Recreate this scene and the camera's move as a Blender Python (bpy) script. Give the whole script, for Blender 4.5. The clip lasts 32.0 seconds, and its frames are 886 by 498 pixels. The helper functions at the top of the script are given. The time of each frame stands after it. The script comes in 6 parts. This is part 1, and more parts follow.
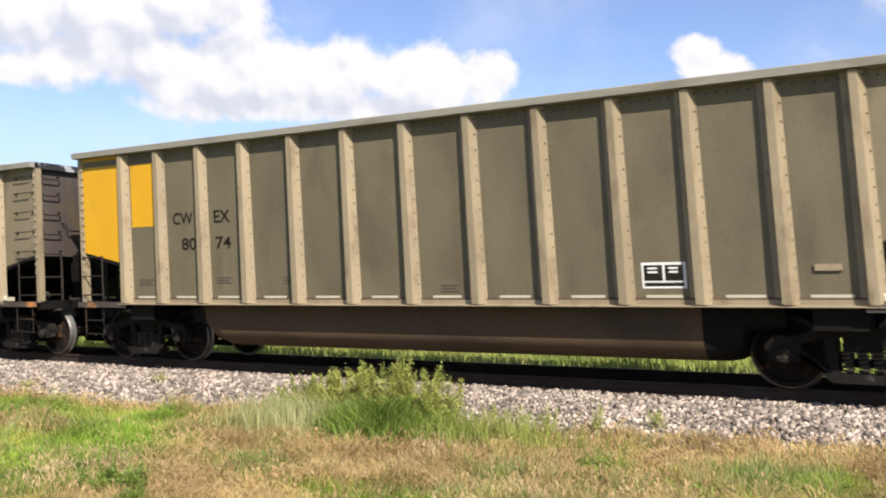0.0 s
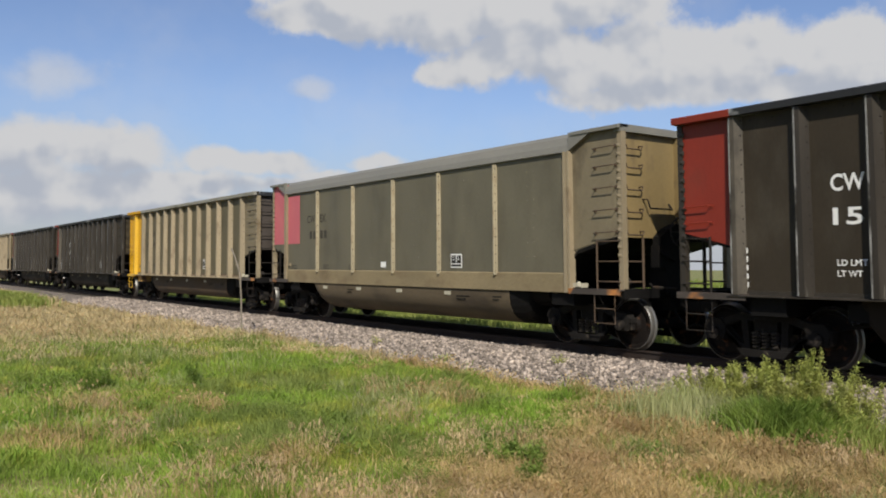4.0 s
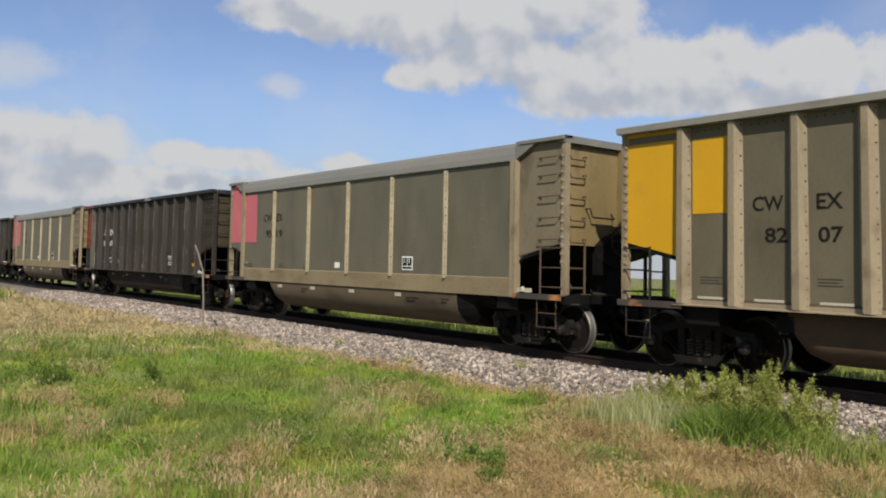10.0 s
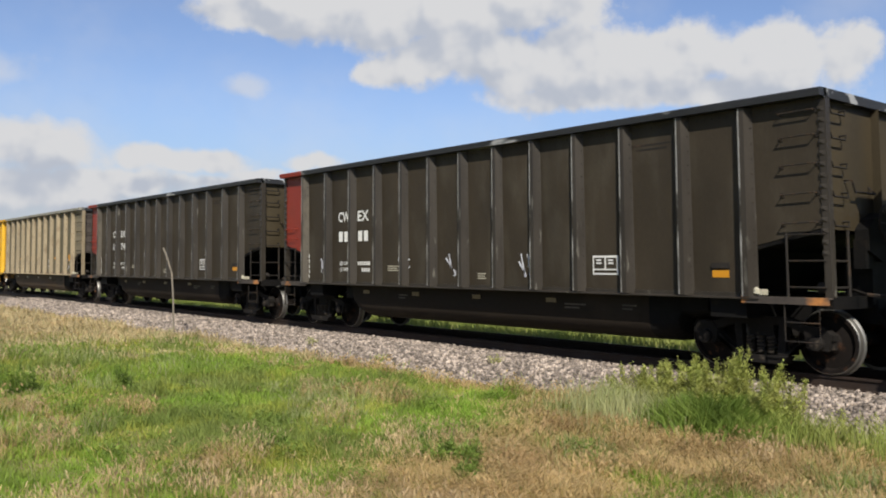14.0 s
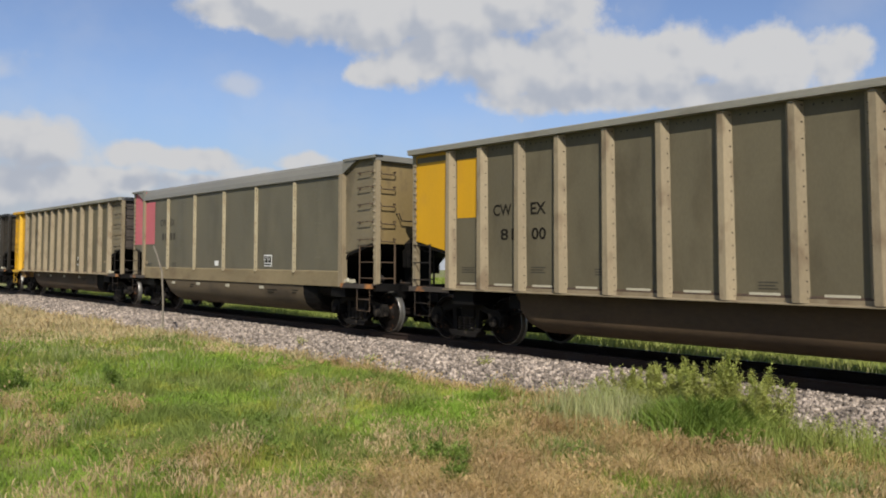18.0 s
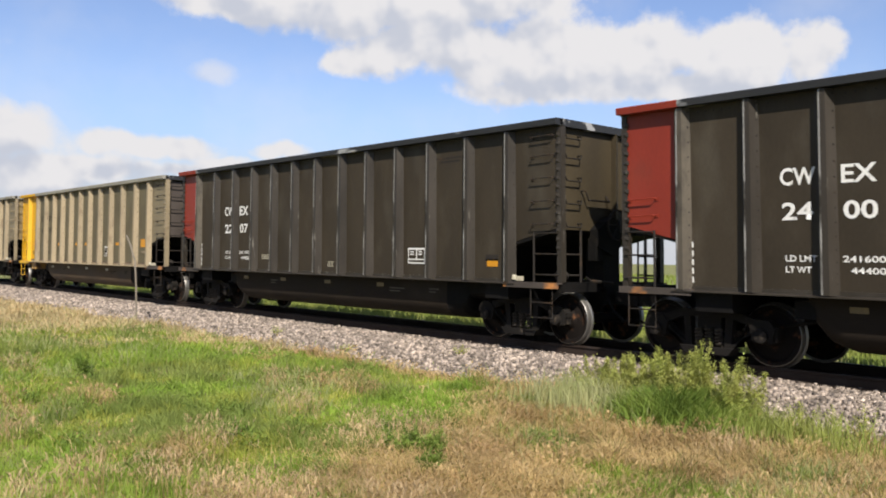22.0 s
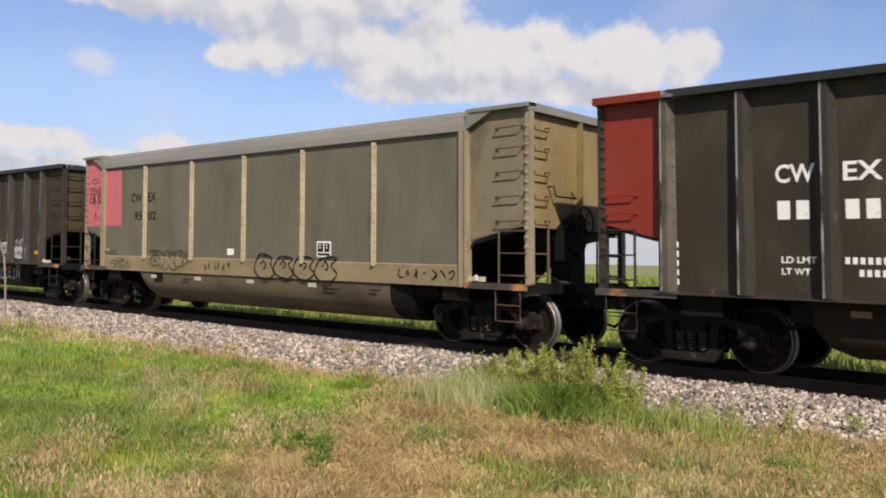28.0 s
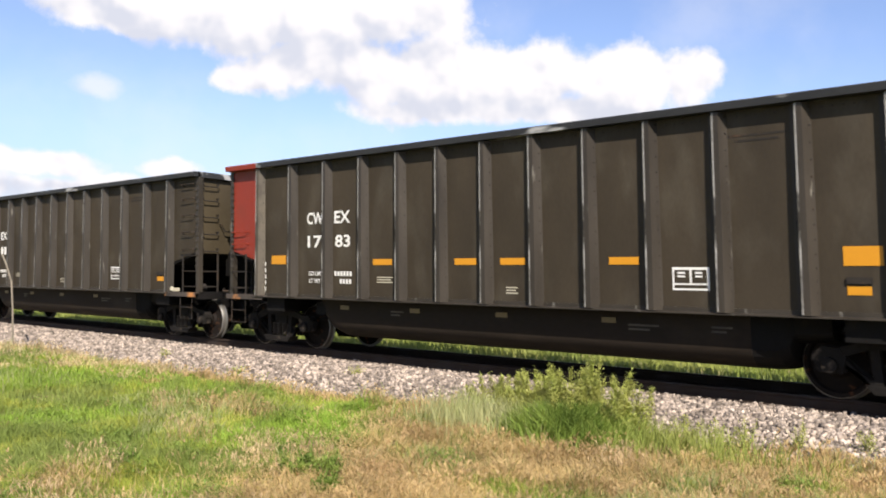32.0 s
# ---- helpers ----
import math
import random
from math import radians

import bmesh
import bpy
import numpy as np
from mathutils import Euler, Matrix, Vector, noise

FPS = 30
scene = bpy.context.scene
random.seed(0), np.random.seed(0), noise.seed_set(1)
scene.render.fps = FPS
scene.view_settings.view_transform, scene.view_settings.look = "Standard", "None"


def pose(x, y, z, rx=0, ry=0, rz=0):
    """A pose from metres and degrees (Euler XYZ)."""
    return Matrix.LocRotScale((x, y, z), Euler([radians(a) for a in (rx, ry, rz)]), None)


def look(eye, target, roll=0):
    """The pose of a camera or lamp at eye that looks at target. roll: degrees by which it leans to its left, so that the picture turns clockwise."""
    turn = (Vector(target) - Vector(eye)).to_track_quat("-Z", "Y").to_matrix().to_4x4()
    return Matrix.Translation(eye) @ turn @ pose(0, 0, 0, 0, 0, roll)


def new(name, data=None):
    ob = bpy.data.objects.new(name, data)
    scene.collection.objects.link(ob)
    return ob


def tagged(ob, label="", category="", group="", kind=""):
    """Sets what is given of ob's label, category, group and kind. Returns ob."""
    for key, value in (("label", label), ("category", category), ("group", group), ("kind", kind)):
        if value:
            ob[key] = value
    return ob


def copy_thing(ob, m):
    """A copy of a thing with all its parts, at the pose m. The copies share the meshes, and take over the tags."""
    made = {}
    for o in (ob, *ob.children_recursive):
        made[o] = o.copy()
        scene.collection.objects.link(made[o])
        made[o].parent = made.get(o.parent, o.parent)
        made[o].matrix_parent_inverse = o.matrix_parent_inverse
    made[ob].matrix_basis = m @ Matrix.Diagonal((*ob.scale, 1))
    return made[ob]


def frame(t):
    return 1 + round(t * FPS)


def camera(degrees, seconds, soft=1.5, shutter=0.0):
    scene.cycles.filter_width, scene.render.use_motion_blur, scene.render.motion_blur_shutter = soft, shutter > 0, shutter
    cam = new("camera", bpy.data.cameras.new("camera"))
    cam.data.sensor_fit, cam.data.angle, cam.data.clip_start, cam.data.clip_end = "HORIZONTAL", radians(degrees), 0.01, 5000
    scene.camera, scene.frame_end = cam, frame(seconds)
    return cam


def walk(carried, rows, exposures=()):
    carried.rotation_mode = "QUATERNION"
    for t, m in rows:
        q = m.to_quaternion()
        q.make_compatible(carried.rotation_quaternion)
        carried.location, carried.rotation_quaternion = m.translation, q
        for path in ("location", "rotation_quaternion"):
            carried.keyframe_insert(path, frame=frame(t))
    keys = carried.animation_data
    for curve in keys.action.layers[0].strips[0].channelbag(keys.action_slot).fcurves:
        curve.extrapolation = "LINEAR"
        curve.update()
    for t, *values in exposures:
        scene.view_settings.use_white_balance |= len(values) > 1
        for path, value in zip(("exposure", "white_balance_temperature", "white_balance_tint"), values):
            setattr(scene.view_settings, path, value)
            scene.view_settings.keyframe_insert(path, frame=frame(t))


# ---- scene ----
EYE = Vector((0, 0, 1.46))


def aim(yaw, pitch, lean):
    """The camera's pose: degrees to the left of the track's normal, up, and lean."""
    a, b = radians(yaw), radians(pitch)
    return look(EYE, EYE + Vector((-math.sin(a) * math.cos(b), math.cos(a) * math.cos(b), math.sin(b))), lean)


cam = camera(53.5, 32.0, soft=1.9, shutter=0.62)
# The sensor is read line by line, from the top down, so that what passes fast leans.
scene.cycles.rolling_shutter_type, scene.cycles.rolling_shutter_duration = "TOP", 0.06
walk(cam, [
    (0.0, aim(29.62, 1.95, -0.74)),
    (0.5, aim(42.42, 2.11, -1.03)),
    (1.0, aim(48.15, 2.82, 0.48)),
    (1.5, aim(53.39, 3.0, 1.15)),
    (2.0, aim(54.45, 2.78, 0.83)),
    (2.5, aim(55.89, 2.5, 0.66)),
    (3.0, aim(56.46, 2.07, 0.18)),
    (3.5, aim(55.78, 1.65, 0.05)),
    (5.5, aim(54.37, 0.91, 1.13)),
    (6.0, aim(54.48, 0.9, 1.25)),
    (6.5, aim(54.53, 1.0, 1.19)),
    (7.0, aim(54.14, 1.22, 1.25)),
    (7.5, aim(53.62, 1.08, 1.4)),
    (8.0, aim(53.6, 0.91, 1.83)),
    (8.5, aim(53.22, 0.8, 2.1)),
    (9.0, aim(53.21, 1.0, 1.56)),
    (9.5, aim(53.13, 1.14, 1.61)),
    (10.0, aim(53.0, 1.48, 1.9)),
    (10.5, aim(52.59, 1.77, 1.95)),
    (11.0, aim(51.77, 2.04, 1.71)),
    (11.5, aim(51.78, 1.86, 1.42)),
    (12.0, aim(51.99, 1.8, 1.35)),
    (12.5, aim(51.86, 1.44, 1.02)),
    (13.0, aim(51.38, 1.09, 0.69)),
    (13.5, aim(51.37, 1.17, 0.44)),
    (15.5, aim(50.06, 1.73, 0.57)),
    (16.0, aim(50.5, 1.41, 0.84)),
    (16.5, aim(50.54, 1.25, 0.87)),
    (17.0, aim(50.78, 1.19, 1.2)),
    (17.5, aim(50.53, 1.19, 1.08)),
    (18.0, aim(50.52, 1.35, 0.96)),
    (18.5, aim(50.49, 1.15, 0.91)),
    (19.0, aim(50.6, 1.18, 1.16)),
    (19.5, aim(50.19, 1.21, 1.1)),
    (20.0, aim(50.47, 0.99, 0.84)),
    (20.5, aim(50.71, 0.96, 0.79)),
    (21.0, aim(50.76, 0.92, 0.52)),
    (21.5, aim(50.29, 0.84, 0.64)),
    (22.0, aim(48.94, 0.73, 1.07)),
    (22.5, aim(46.48, 0.9, 1.72)),
    (23.0, aim(44.37, 1.2, 1.55)),
    (23.5, aim(43.44, 1.3, 1.7)),
    (24.0, aim(42.98, 1.43, 1.76)),
    (24.5, aim(42.4, 1.56, 1.74)),
    (25.0, aim(42.17, 1.48, 1.54)),
    (25.5, aim(42.38, 1.24, 1.36)),
    (26.0, aim(42.35, 0.88, 1.24)),
    (26.5, aim(42.43, 0.92, 1.32)),
    (28.5, aim(41.13, 0.76, 1.47)),
    (29.0, aim(40.54, 1.02, 1.63)),
    (29.5, aim(40.4, 1.09, 1.53)),
    (30.0, aim(40.41, 1.48, 1.12)),
    (30.5, aim(40.28, 1.69, 1.06)),
    (31.0, aim(39.84, 1.69, 1.12)),
    (31.5, aim(39.97, 1.94, 1.14)),
    (32.0, aim(42.12, 2.08, 0.85)),
], exposures=[(0, 0.94, 6600, 13), (1, 0.44, 6500, 10), (2, 0.1, 6500, 10), (3, 0.23, 6500, 10), (6, 0.17, 6500, 10), (7, 0.5, 6500, 10), (8, 0.52, 6500, 10), (9, 0.33, 6500, 10), (10, 0.23, 6500, 10), (11, 0.28, 6500, 10), (12, 0.48, 6500, 10), (13, 0.29, 6500, 10), (16, 0.64, 6500, 10), (17, 0.21, 6500, 10), (18, 0.22, 6500, 10), (19, 0.24, 6500, 10), (20, 0.3, 6500, 10), (21, 0.5, 6600, 12), (22, 0.62, 6600, 12), (23, 0.72, 6700, 14), (24, 0.4, 6700, 14), (25, 0.34, 6700, 14), (26, 0.48, 6700, 14), (29, 0.55, 6700, 14), (30, 0.8, 6700, 14), (31, 0.93, 6700, 14), (32, 0.96, 6700, 14)])

# Metres that the train has gone, by the second: the place of the first wagon's rear corner.
TRAIN = [
    (0, -14.96), (1, -1.58), (2, 11.82), (3, 25.27), (6, 65.38), (7, 78.88), (8, 92.27), (9, 105.98), (10, 119.40), (11, 132.95), (12, 146.42), (13, 159.91), (16, 200.74), (17, 214.28), (18, 227.92), (19, 241.67), (20, 255.28), (21, 268.93), (22, 282.66), (23, 296.36), (24, 310.1), (25, 323.71), (26, 337.54), (29, 379.04), (30, 392.84), (31, 406.59), (32, 420.31)
]

# ---------------------------------------------------------------- light
SUN_HIGH, SUN_TURN = radians(41), radians(126)


def link(tree, a, b):
    tree.links.new(a, b)


def make_world():
    world = bpy.data.worlds.new("sky")
    world.use_nodes = True
    scene.world = world
    nt = world.node_tree
    nt.nodes.clear()
    out, back = nt.nodes.new("ShaderNodeOutputWorld"), nt.nodes.new("ShaderNodeBackground")
    link(nt, back.outputs[0], out.inputs[0])
    sky = nt.nodes.new("ShaderNodeTexSky")
    sky.sky_type, sky.sun_disc, sky.sun_elevation, sky.sun_rotation = "NISHITA", False, SUN_HIGH, SUN_TURN
    sky.air_density, sky.dust_density, sky.ozone_density = 1.0, 0.25, 1.5

    def maths(op, a, b=None, c=None):
        n = nt.nodes.new("ShaderNodeMath")
        n.operation = op
        for i, v in enumerate((a, b, c)):
            if v is None:
                continue
            if isinstance(v, (int, float)):
                n.inputs[i].default_value = v
            else:
                link(nt, v, n.inputs[i])
        return n.outputs[0]

    def ramp(v, a, b, lo=0.0, hi=1.0):
        n = nt.nodes.new("ShaderNodeMapRange")
        n.interpolation_type = "SMOOTHSTEP"
        link(nt, v, n.inputs[0])
        for i, q in enumerate((a, b, lo, hi)):
            n.inputs[1 + i].default_value = q
        return n.outputs[0]

    def cloud_noise(vec, scale, detail, rough):
        n = nt.nodes.new("ShaderNodeTexNoise")
        n.inputs["Scale"].default_value, n.inputs["Detail"].default_value, n.inputs["Roughness"].default_value = scale, detail, rough
        link(nt, vec, n.inputs["Vector"])
        return n

    co = nt.nodes.new("ShaderNodeTexCoord")
    sep = nt.nodes.new("ShaderNodeSeparateXYZ")
    link(nt, co.outputs["Generated"], sep.inputs[0])
    turn = maths("ARCTAN2", maths("MULTIPLY", sep.outputs[0], -1.0), sep.outputs[1])
    high = maths("ARCSINE", sep.outputs[2])
    flat = nt.nodes.new("ShaderNodeCombineXYZ")
    link(nt, turn, flat.inputs[0])
    link(nt, high, flat.inputs[1])
    # Ragged, billowing outlines: the place at which the banks are looked up wanders.
    wander = cloud_noise(flat.outputs[0], 11.0, 6.0, 0.55)
    shift = nt.nodes.new("ShaderNodeVectorMath")
    shift.operation = "MULTIPLY_ADD"
    link(nt, wander.outputs["Color"], shift.inputs[0])
    shift.inputs[1].default_value = (0.08, 0.05, 0)
    shift.inputs[2].default_value = (-0.04, -0.025, 0)
    place = nt.nodes.new("ShaderNodeVectorMath")
    link(nt, flat.outputs[0], place.inputs[0])
    link(nt, shift.outputs[0], place.inputs[1])

    def bank(blobs, lift=0.0):
        """How far a place lies from a bank, 1 at its edge; lift looks that much higher up."""
        near = None
        for a, e, ra, re in blobs:
            m = nt.nodes.new("ShaderNodeMapping")
            m.inputs["Scale"].default_value = (1 / ra, 1 / re, 0)
            m.inputs["Location"].default_value = (-a / ra, -(e - lift) / re, 0)
            link(nt, place.outputs[0], m.inputs["Vector"])
            d = nt.nodes.new("ShaderNodeVectorMath")
            d.operation = "LENGTH"
            link(nt, m.outputs[0], d.inputs[0])
            near = d.outputs["Value"] if near is None else maths("SMOOTH_MIN", near, d.outputs["Value"], 0.35)
        return near

    big = [(1.188, 0.313, 0.141, 0.016), (1.048, 0.306, 0.134, 0.03), (0.943, 0.285, 0.107, 0.039), (0.814, 0.3, 0.112, 0.039), (1.099, 0.275, 0.072, 0.021),
           (0.942, 0.218, 0.04, 0.019), (0.852, 0.246, 0.079, 0.036), (0.755, 0.235, 0.079, 0.039), (0.652, 0.235, 0.072, 0.036), (0.537, 0.232, 0.078, 0.033),
           (0.463, 0.219, 0.036, 0.029), (0.728, 0.196, 0.118, 0.021), (0.6, 0.197, 0.123, 0.02), (0.806, 0.224, 0.059, 0.029), (0.9, 0.238, 0.06, 0.026), (0.228, 0.236, 0.032, 0.017), (0.205, 0.222, 0.045, 0.016)]
    low = [(1.405, 0.119, 0.058, 0.035), (1.329, 0.115, 0.067, 0.031), (1.222, 0.119, 0.033, 0.013), (1.17, 0.111, 0.056, 0.012), (1.038, 0.118, 0.029, 0.011),
           (1.107, 0.102, 0.044, 0.008), (1.339, 0.079, 0.144, 0.026), (1.408, 0.067, 0.083, 0.026), (1.25, 0.09, 0.1, 0.017), (1.13, 0.09, 0.07, 0.012), (1.17, 0.118, 0.05, 0.012)]
    puffs = [(1.108, 0.201, 0.032, 0.014), (1.381, 0.196, 0.055, 0.023), (1.06, 0.262, 0.02, 0.012)]
    fine = cloud_noise(flat.outputs[0], 16.0, 9.0, 0.6).outputs["Fac"]
    soft = cloud_noise(flat.outputs[0], 5.0, 6.0, 0.55).outputs["Fac"]
    over = nt.nodes.new("ShaderNodeVectorMath")
    link(nt, flat.outputs[0], over.inputs[0])
    over.inputs[1].default_value = (-0.008, 0.014, 0)
    billow = maths("SUBTRACT", cloud_noise(flat.outputs[0], 16.0, 3.0, 0.45).outputs["Fac"], cloud_noise(over.outputs[0], 16.0, 3.0, 0.45).outputs["Fac"])

    def cover(near, a, b):
        return ramp(maths("ADD", near, maths("MULTIPLY_ADD", fine, -1.7, 0.85)), a, b, 1.0, 0.0)

    c_big, c_low, c_puff = cover(bank(big), 0.72, 1.25), cover(bank(low), 0.6, 1.4), cover(bank(puffs), 0.15, 1.3)
    # The rest of the sky, behind the camera and overhead, has the same broken clouds.
    away = maths("MAXIMUM", ramp(turn, 0.25, -0.1), maths("MAXIMUM", ramp(turn, 1.45, 1.7), ramp(high, 0.34, 0.5)))
    c_rest = maths("MULTIPLY", away, ramp(soft, 0.52, 0.64))
    thin = maths("MULTIPLY", ramp(soft, 0.42, 0.75), 0.25)
    share = maths("MAXIMUM", maths("MAXIMUM", c_big, c_low), maths("MAXIMUM", maths("MULTIPLY", c_puff, 0.6), maths("MAXIMUM", c_rest, thin)))
    # Grey undersides: where the bank goes on above, less light gets down; billows are lit from above.
    under = ramp(bank(big, 0.036), 0.1, 1.15, 1.0, 0.0)
    below = ramp(bank(low, 0.032), 0.2, 1.2, 1.0, 0.0)
    shade = maths("MULTIPLY_ADD", billow, -3.4, maths("MAXIMUM", maths("MULTIPLY", under, 0.68), maths("MULTIPLY", below, 0.85)))
    shade = ramp(shade, 0.05, 1.0)
    tone = nt.nodes.new("ShaderNodeMix")
    tone.data_type = "RGBA"
    link(nt, shade, tone.inputs[0])
    tone.inputs[6].default_value, tone.inputs[7].default_value = (5.25, 5.28, 5.38, 1), (3.7, 3.98, 4.55, 1)
    mix = nt.nodes.new("ShaderNodeMix")
    mix.data_type = "RGBA"
    link(nt, share, mix.inputs[0])
    blue = nt.nodes.new("ShaderNodeVectorMath")
    blue.operation = "MULTIPLY"
    link(nt, sky.outputs[0], blue.inputs[0])
    blue.inputs[1].default_value = (0.81, 0.815, 0.95)
    haze = nt.nodes.new("ShaderNodeVectorMath")
    haze.operation = "SCALE"
    link(nt, blue.outputs[0], haze.inputs[0])
    link(nt, ramp(high, 0.0, 0.2, 0.6, 1.0), haze.inputs["Scale"])
    pale = nt.nodes.new("ShaderNodeMix")
    pale.data_type = "RGBA"
    link(nt, ramp(high, -0.02, 0.14, 0.85, 0.0), pale.inputs[0])
    link(nt, haze.outputs[0], pale.inputs[6])
    pale.inputs[7].default_value = (3.85, 4.2, 4.8, 1)
    link(nt, pale.outputs[2], mix.inputs[6])
    link(nt, tone.outputs[2], mix.inputs[7])
    link(nt, mix.outputs[2], back.inputs[0])
    back.inputs[1].default_value = 0.1


make_world()
sun = new("sun", bpy.data.lights.new("sun", "SUN"))
sun.data.energy, sun.data.angle, sun.data.color = 5.0, radians(0.6), (1.0, 0.95, 0.87)
to_sun = Vector((math.sin(SUN_TURN) * math.cos(SUN_HIGH), math.cos(SUN_TURN) * math.cos(SUN_HIGH), math.sin(SUN_HIGH)))
sun.matrix_world = look(to_sun * 60, (0, 0, 0))

# ---------------------------------------------------------------- materials
MATS = {}


def mat(name, base, rough=0.6, metal=0.0, spread=0.25, grain=40.0, stain=None, stain_at=(0.55, 0.7), stain_scale=3.0, stretch=(1, 1, 1), bump=0.15, per_piece=0.0, island=0.0):
    """A painted, rusted, mineral or grown surface: base colour with fine grain, broad patches and stains, and a little relief."""
    if name in MATS:
        return MATS[name]
    m = MATS[name] = bpy.data.materials.new(name)
    m.use_nodes = True
    nt = m.node_tree
    p = nt.nodes["Principled BSDF"]
    p.inputs["Roughness"].default_value, p.inputs["Metallic"].default_value = rough, metal
    p.inputs["Specular IOR Level"].default_value = 0.12 if sum(base) < 0.06 else 0.2 if sum(base) < 0.1 else 0.35
    co = nt.nodes.new("ShaderNodeTexCoord")
    mp = nt.nodes.new("ShaderNodeMapping")
    mp.inputs["Scale"].default_value = stretch
    link(nt, co.outputs["Object"], mp.inputs["Vector"])
    info = nt.nodes.new("ShaderNodeObjectInfo")
    if per_piece:
        off = nt.nodes.new("ShaderNodeVectorMath")
        off.operation = "MULTIPLY_ADD"
        link(nt, info.outputs["Random"], off.inputs[0])
        off.inputs[1].default_value = (37, 11, 53)
        link(nt, mp.outputs[0], off.inputs[2])
        vec = off.outputs[0]
    else:
        vec = mp.outputs[0]

    def noisy(scale, detail=4.0):
        n = nt.nodes.new("ShaderNodeTexNoise")
        n.inputs["Scale"].default_value, n.inputs["Detail"].default_value = scale, detail
        link(nt, vec, n.inputs["Vector"])
        return n.outputs["Fac"]

    fine, broad = noisy(grain), noisy(1.3, 5.0)

    def span(v, lo, hi, a, b):
        n = nt.nodes.new("ShaderNodeMapRange")
        link(nt, v, n.inputs[0])
        for i, q in enumerate((lo, hi, a, b)):
            n.inputs[1 + i].default_value = q
        return n.outputs[0]

    def mul(a, b):
        n = nt.nodes.new("ShaderNodeMath")
        n.operation = "MULTIPLY"
        link(nt, a, n.inputs[0])
        link(nt, b, n.inputs[1])
        return n.outputs[0]

    value = mul(span(fine, 0.3, 0.7, 1 - spread * 0.5, 1 + spread * 0.5), span(broad, 0.3, 0.7, 1 - spread, 1 + spread))
    if island:
        geo = nt.nodes.new("ShaderNodeNewGeometry")
        value = mul(value, span(geo.outputs["Random Per Island"], 0, 1, 1 - island, 1 + island))
    elif per_piece:
        value = mul(value, span(info.outputs["Random"], 0, 1, 1 - per_piece, 1 + per_piece))
    colour = nt.nodes.new("ShaderNodeMix")
    colour.data_type = "RGBA"
    colour.inputs[6].default_value = (*base, 1)
    colour.inputs[7].default_value = (*(stain or base), 1)
    if stain:
        link(nt, span(noisy(stain_scale, 6.0), stain_at[0], stain_at[1], 0, 1), colour.inputs[0])
    else:
        colour.inputs[0].default_value = 0
    scaled = nt.nodes.new("ShaderNodeVectorMath")
    scaled.operation = "SCALE"
    link(nt, colour.outputs[2], scaled.inputs[0])
    link(nt, value, scaled.inputs["Scale"])
    link(nt, scaled.outputs[0], p.inputs["Base Color"])
    link(nt, span(broad, 0.3, 0.7, max(rough - 0.1, 0.05), min(rough + 0.1, 1)), p.inputs["Roughness"])
    if bump:
        b = nt.nodes.new("ShaderNodeBump")
        b.inputs["Strength"].default_value, b.inputs["Distance"].default_value = bump, 0.01
        link(nt, fine, b.inputs["Height"])
        link(nt, b.outputs[0], p.inputs["Normal"])
    return m


STREAK = (1, 1, 0.45)
TAN_SHEET = mat("weathered grey-tan sheet", (0.115, 0.097, 0.058), 0.6, 0.1, 0.12, 30, (0.09, 0.074, 0.043), (0.5, 0.72), 2.2, STREAK, 0.1, 0.05)
OLIVE_SHEET = mat("weathered olive-tan sheet", (0.098, 0.083, 0.047), 0.6, 0.1, 0.13, 30, (0.076, 0.062, 0.034), (0.5, 0.72), 2.0, STREAK, 0.1, 0.05)
TAN_POST = mat("dusty tan steel", (0.24, 0.192, 0.119), 0.6, 0.1, 0.14, 30, (0.17, 0.125, 0.075), (0.54, 0.7), 4.0, STREAK, 0.12, 0.06)
TAN_CHORD = mat("pale grey top chord", (0.26, 0.245, 0.2), 0.55, 0.2, 0.12, 25, (0.19, 0.17, 0.13), (0.55, 0.7), 3.0, (0.3, 1, 1), 0.1)
BLACK_SHEET = mat("weathered black sheet", (0.0322, 0.0248, 0.0155), 0.62, 0.0, 0.18, 30, (0.046, 0.038, 0.026), (0.52, 0.72), 2.0, STREAK, 0.1, 0.06)
BLACK_POST = mat("black steel scraped bright", (0.031, 0.026, 0.02), 0.42, 0.0, 0.2, 30, (0.13, 0.12, 0.1), (0.66, 0.76), 3.2, (3, 3, 0.5), 0.12, 0.06)
BLACK_CHORD = mat("black chord scraped bare", (0.0259, 0.0266, 0.0281), 0.5, 0.1, 0.2, 20, (0.311, 0.311, 0.303), (0.535, 0.6), 1.4, (0.5, 2, 2), 0.12)
GREY_SHEET = mat("smooth grey-olive sheet", (0.115, 0.102, 0.067), 0.55, 0.1, 0.12, 30, (0.09, 0.079, 0.051), (0.48, 0.75), 1.8, (1, 1, 0.45), 0.06)
GREY_CHORD = mat("light grey curved chord", (0.19, 0.18, 0.148), 0.5, 0.25, 0.08, 25, (0.2, 0.188, 0.155), (0.5, 0.75), 2.0, (0.3, 1, 1), 0.06)
MUD_BAND = mat("tan dust-covered side sill", (0.195, 0.152, 0.082), 0.75, 0.0, 0.16, 30, (0.14, 0.102, 0.055), (0.5, 0.7), 2.0, (0.5, 1, 1), 0.12)
YELLOW = mat("faded yellow paint", (0.5, 0.265, 0.006), 0.55, 0.0, 0.06, 30, (0.45, 0.24, 0.014), (0.58, 0.75), 2.5, STREAK, 0.08)
YELLOW_POST = mat("clean yellow paint", (0.528, 0.304, 0.016), 0.5, 0.0, 0.05, 30, None, bump=0.08)
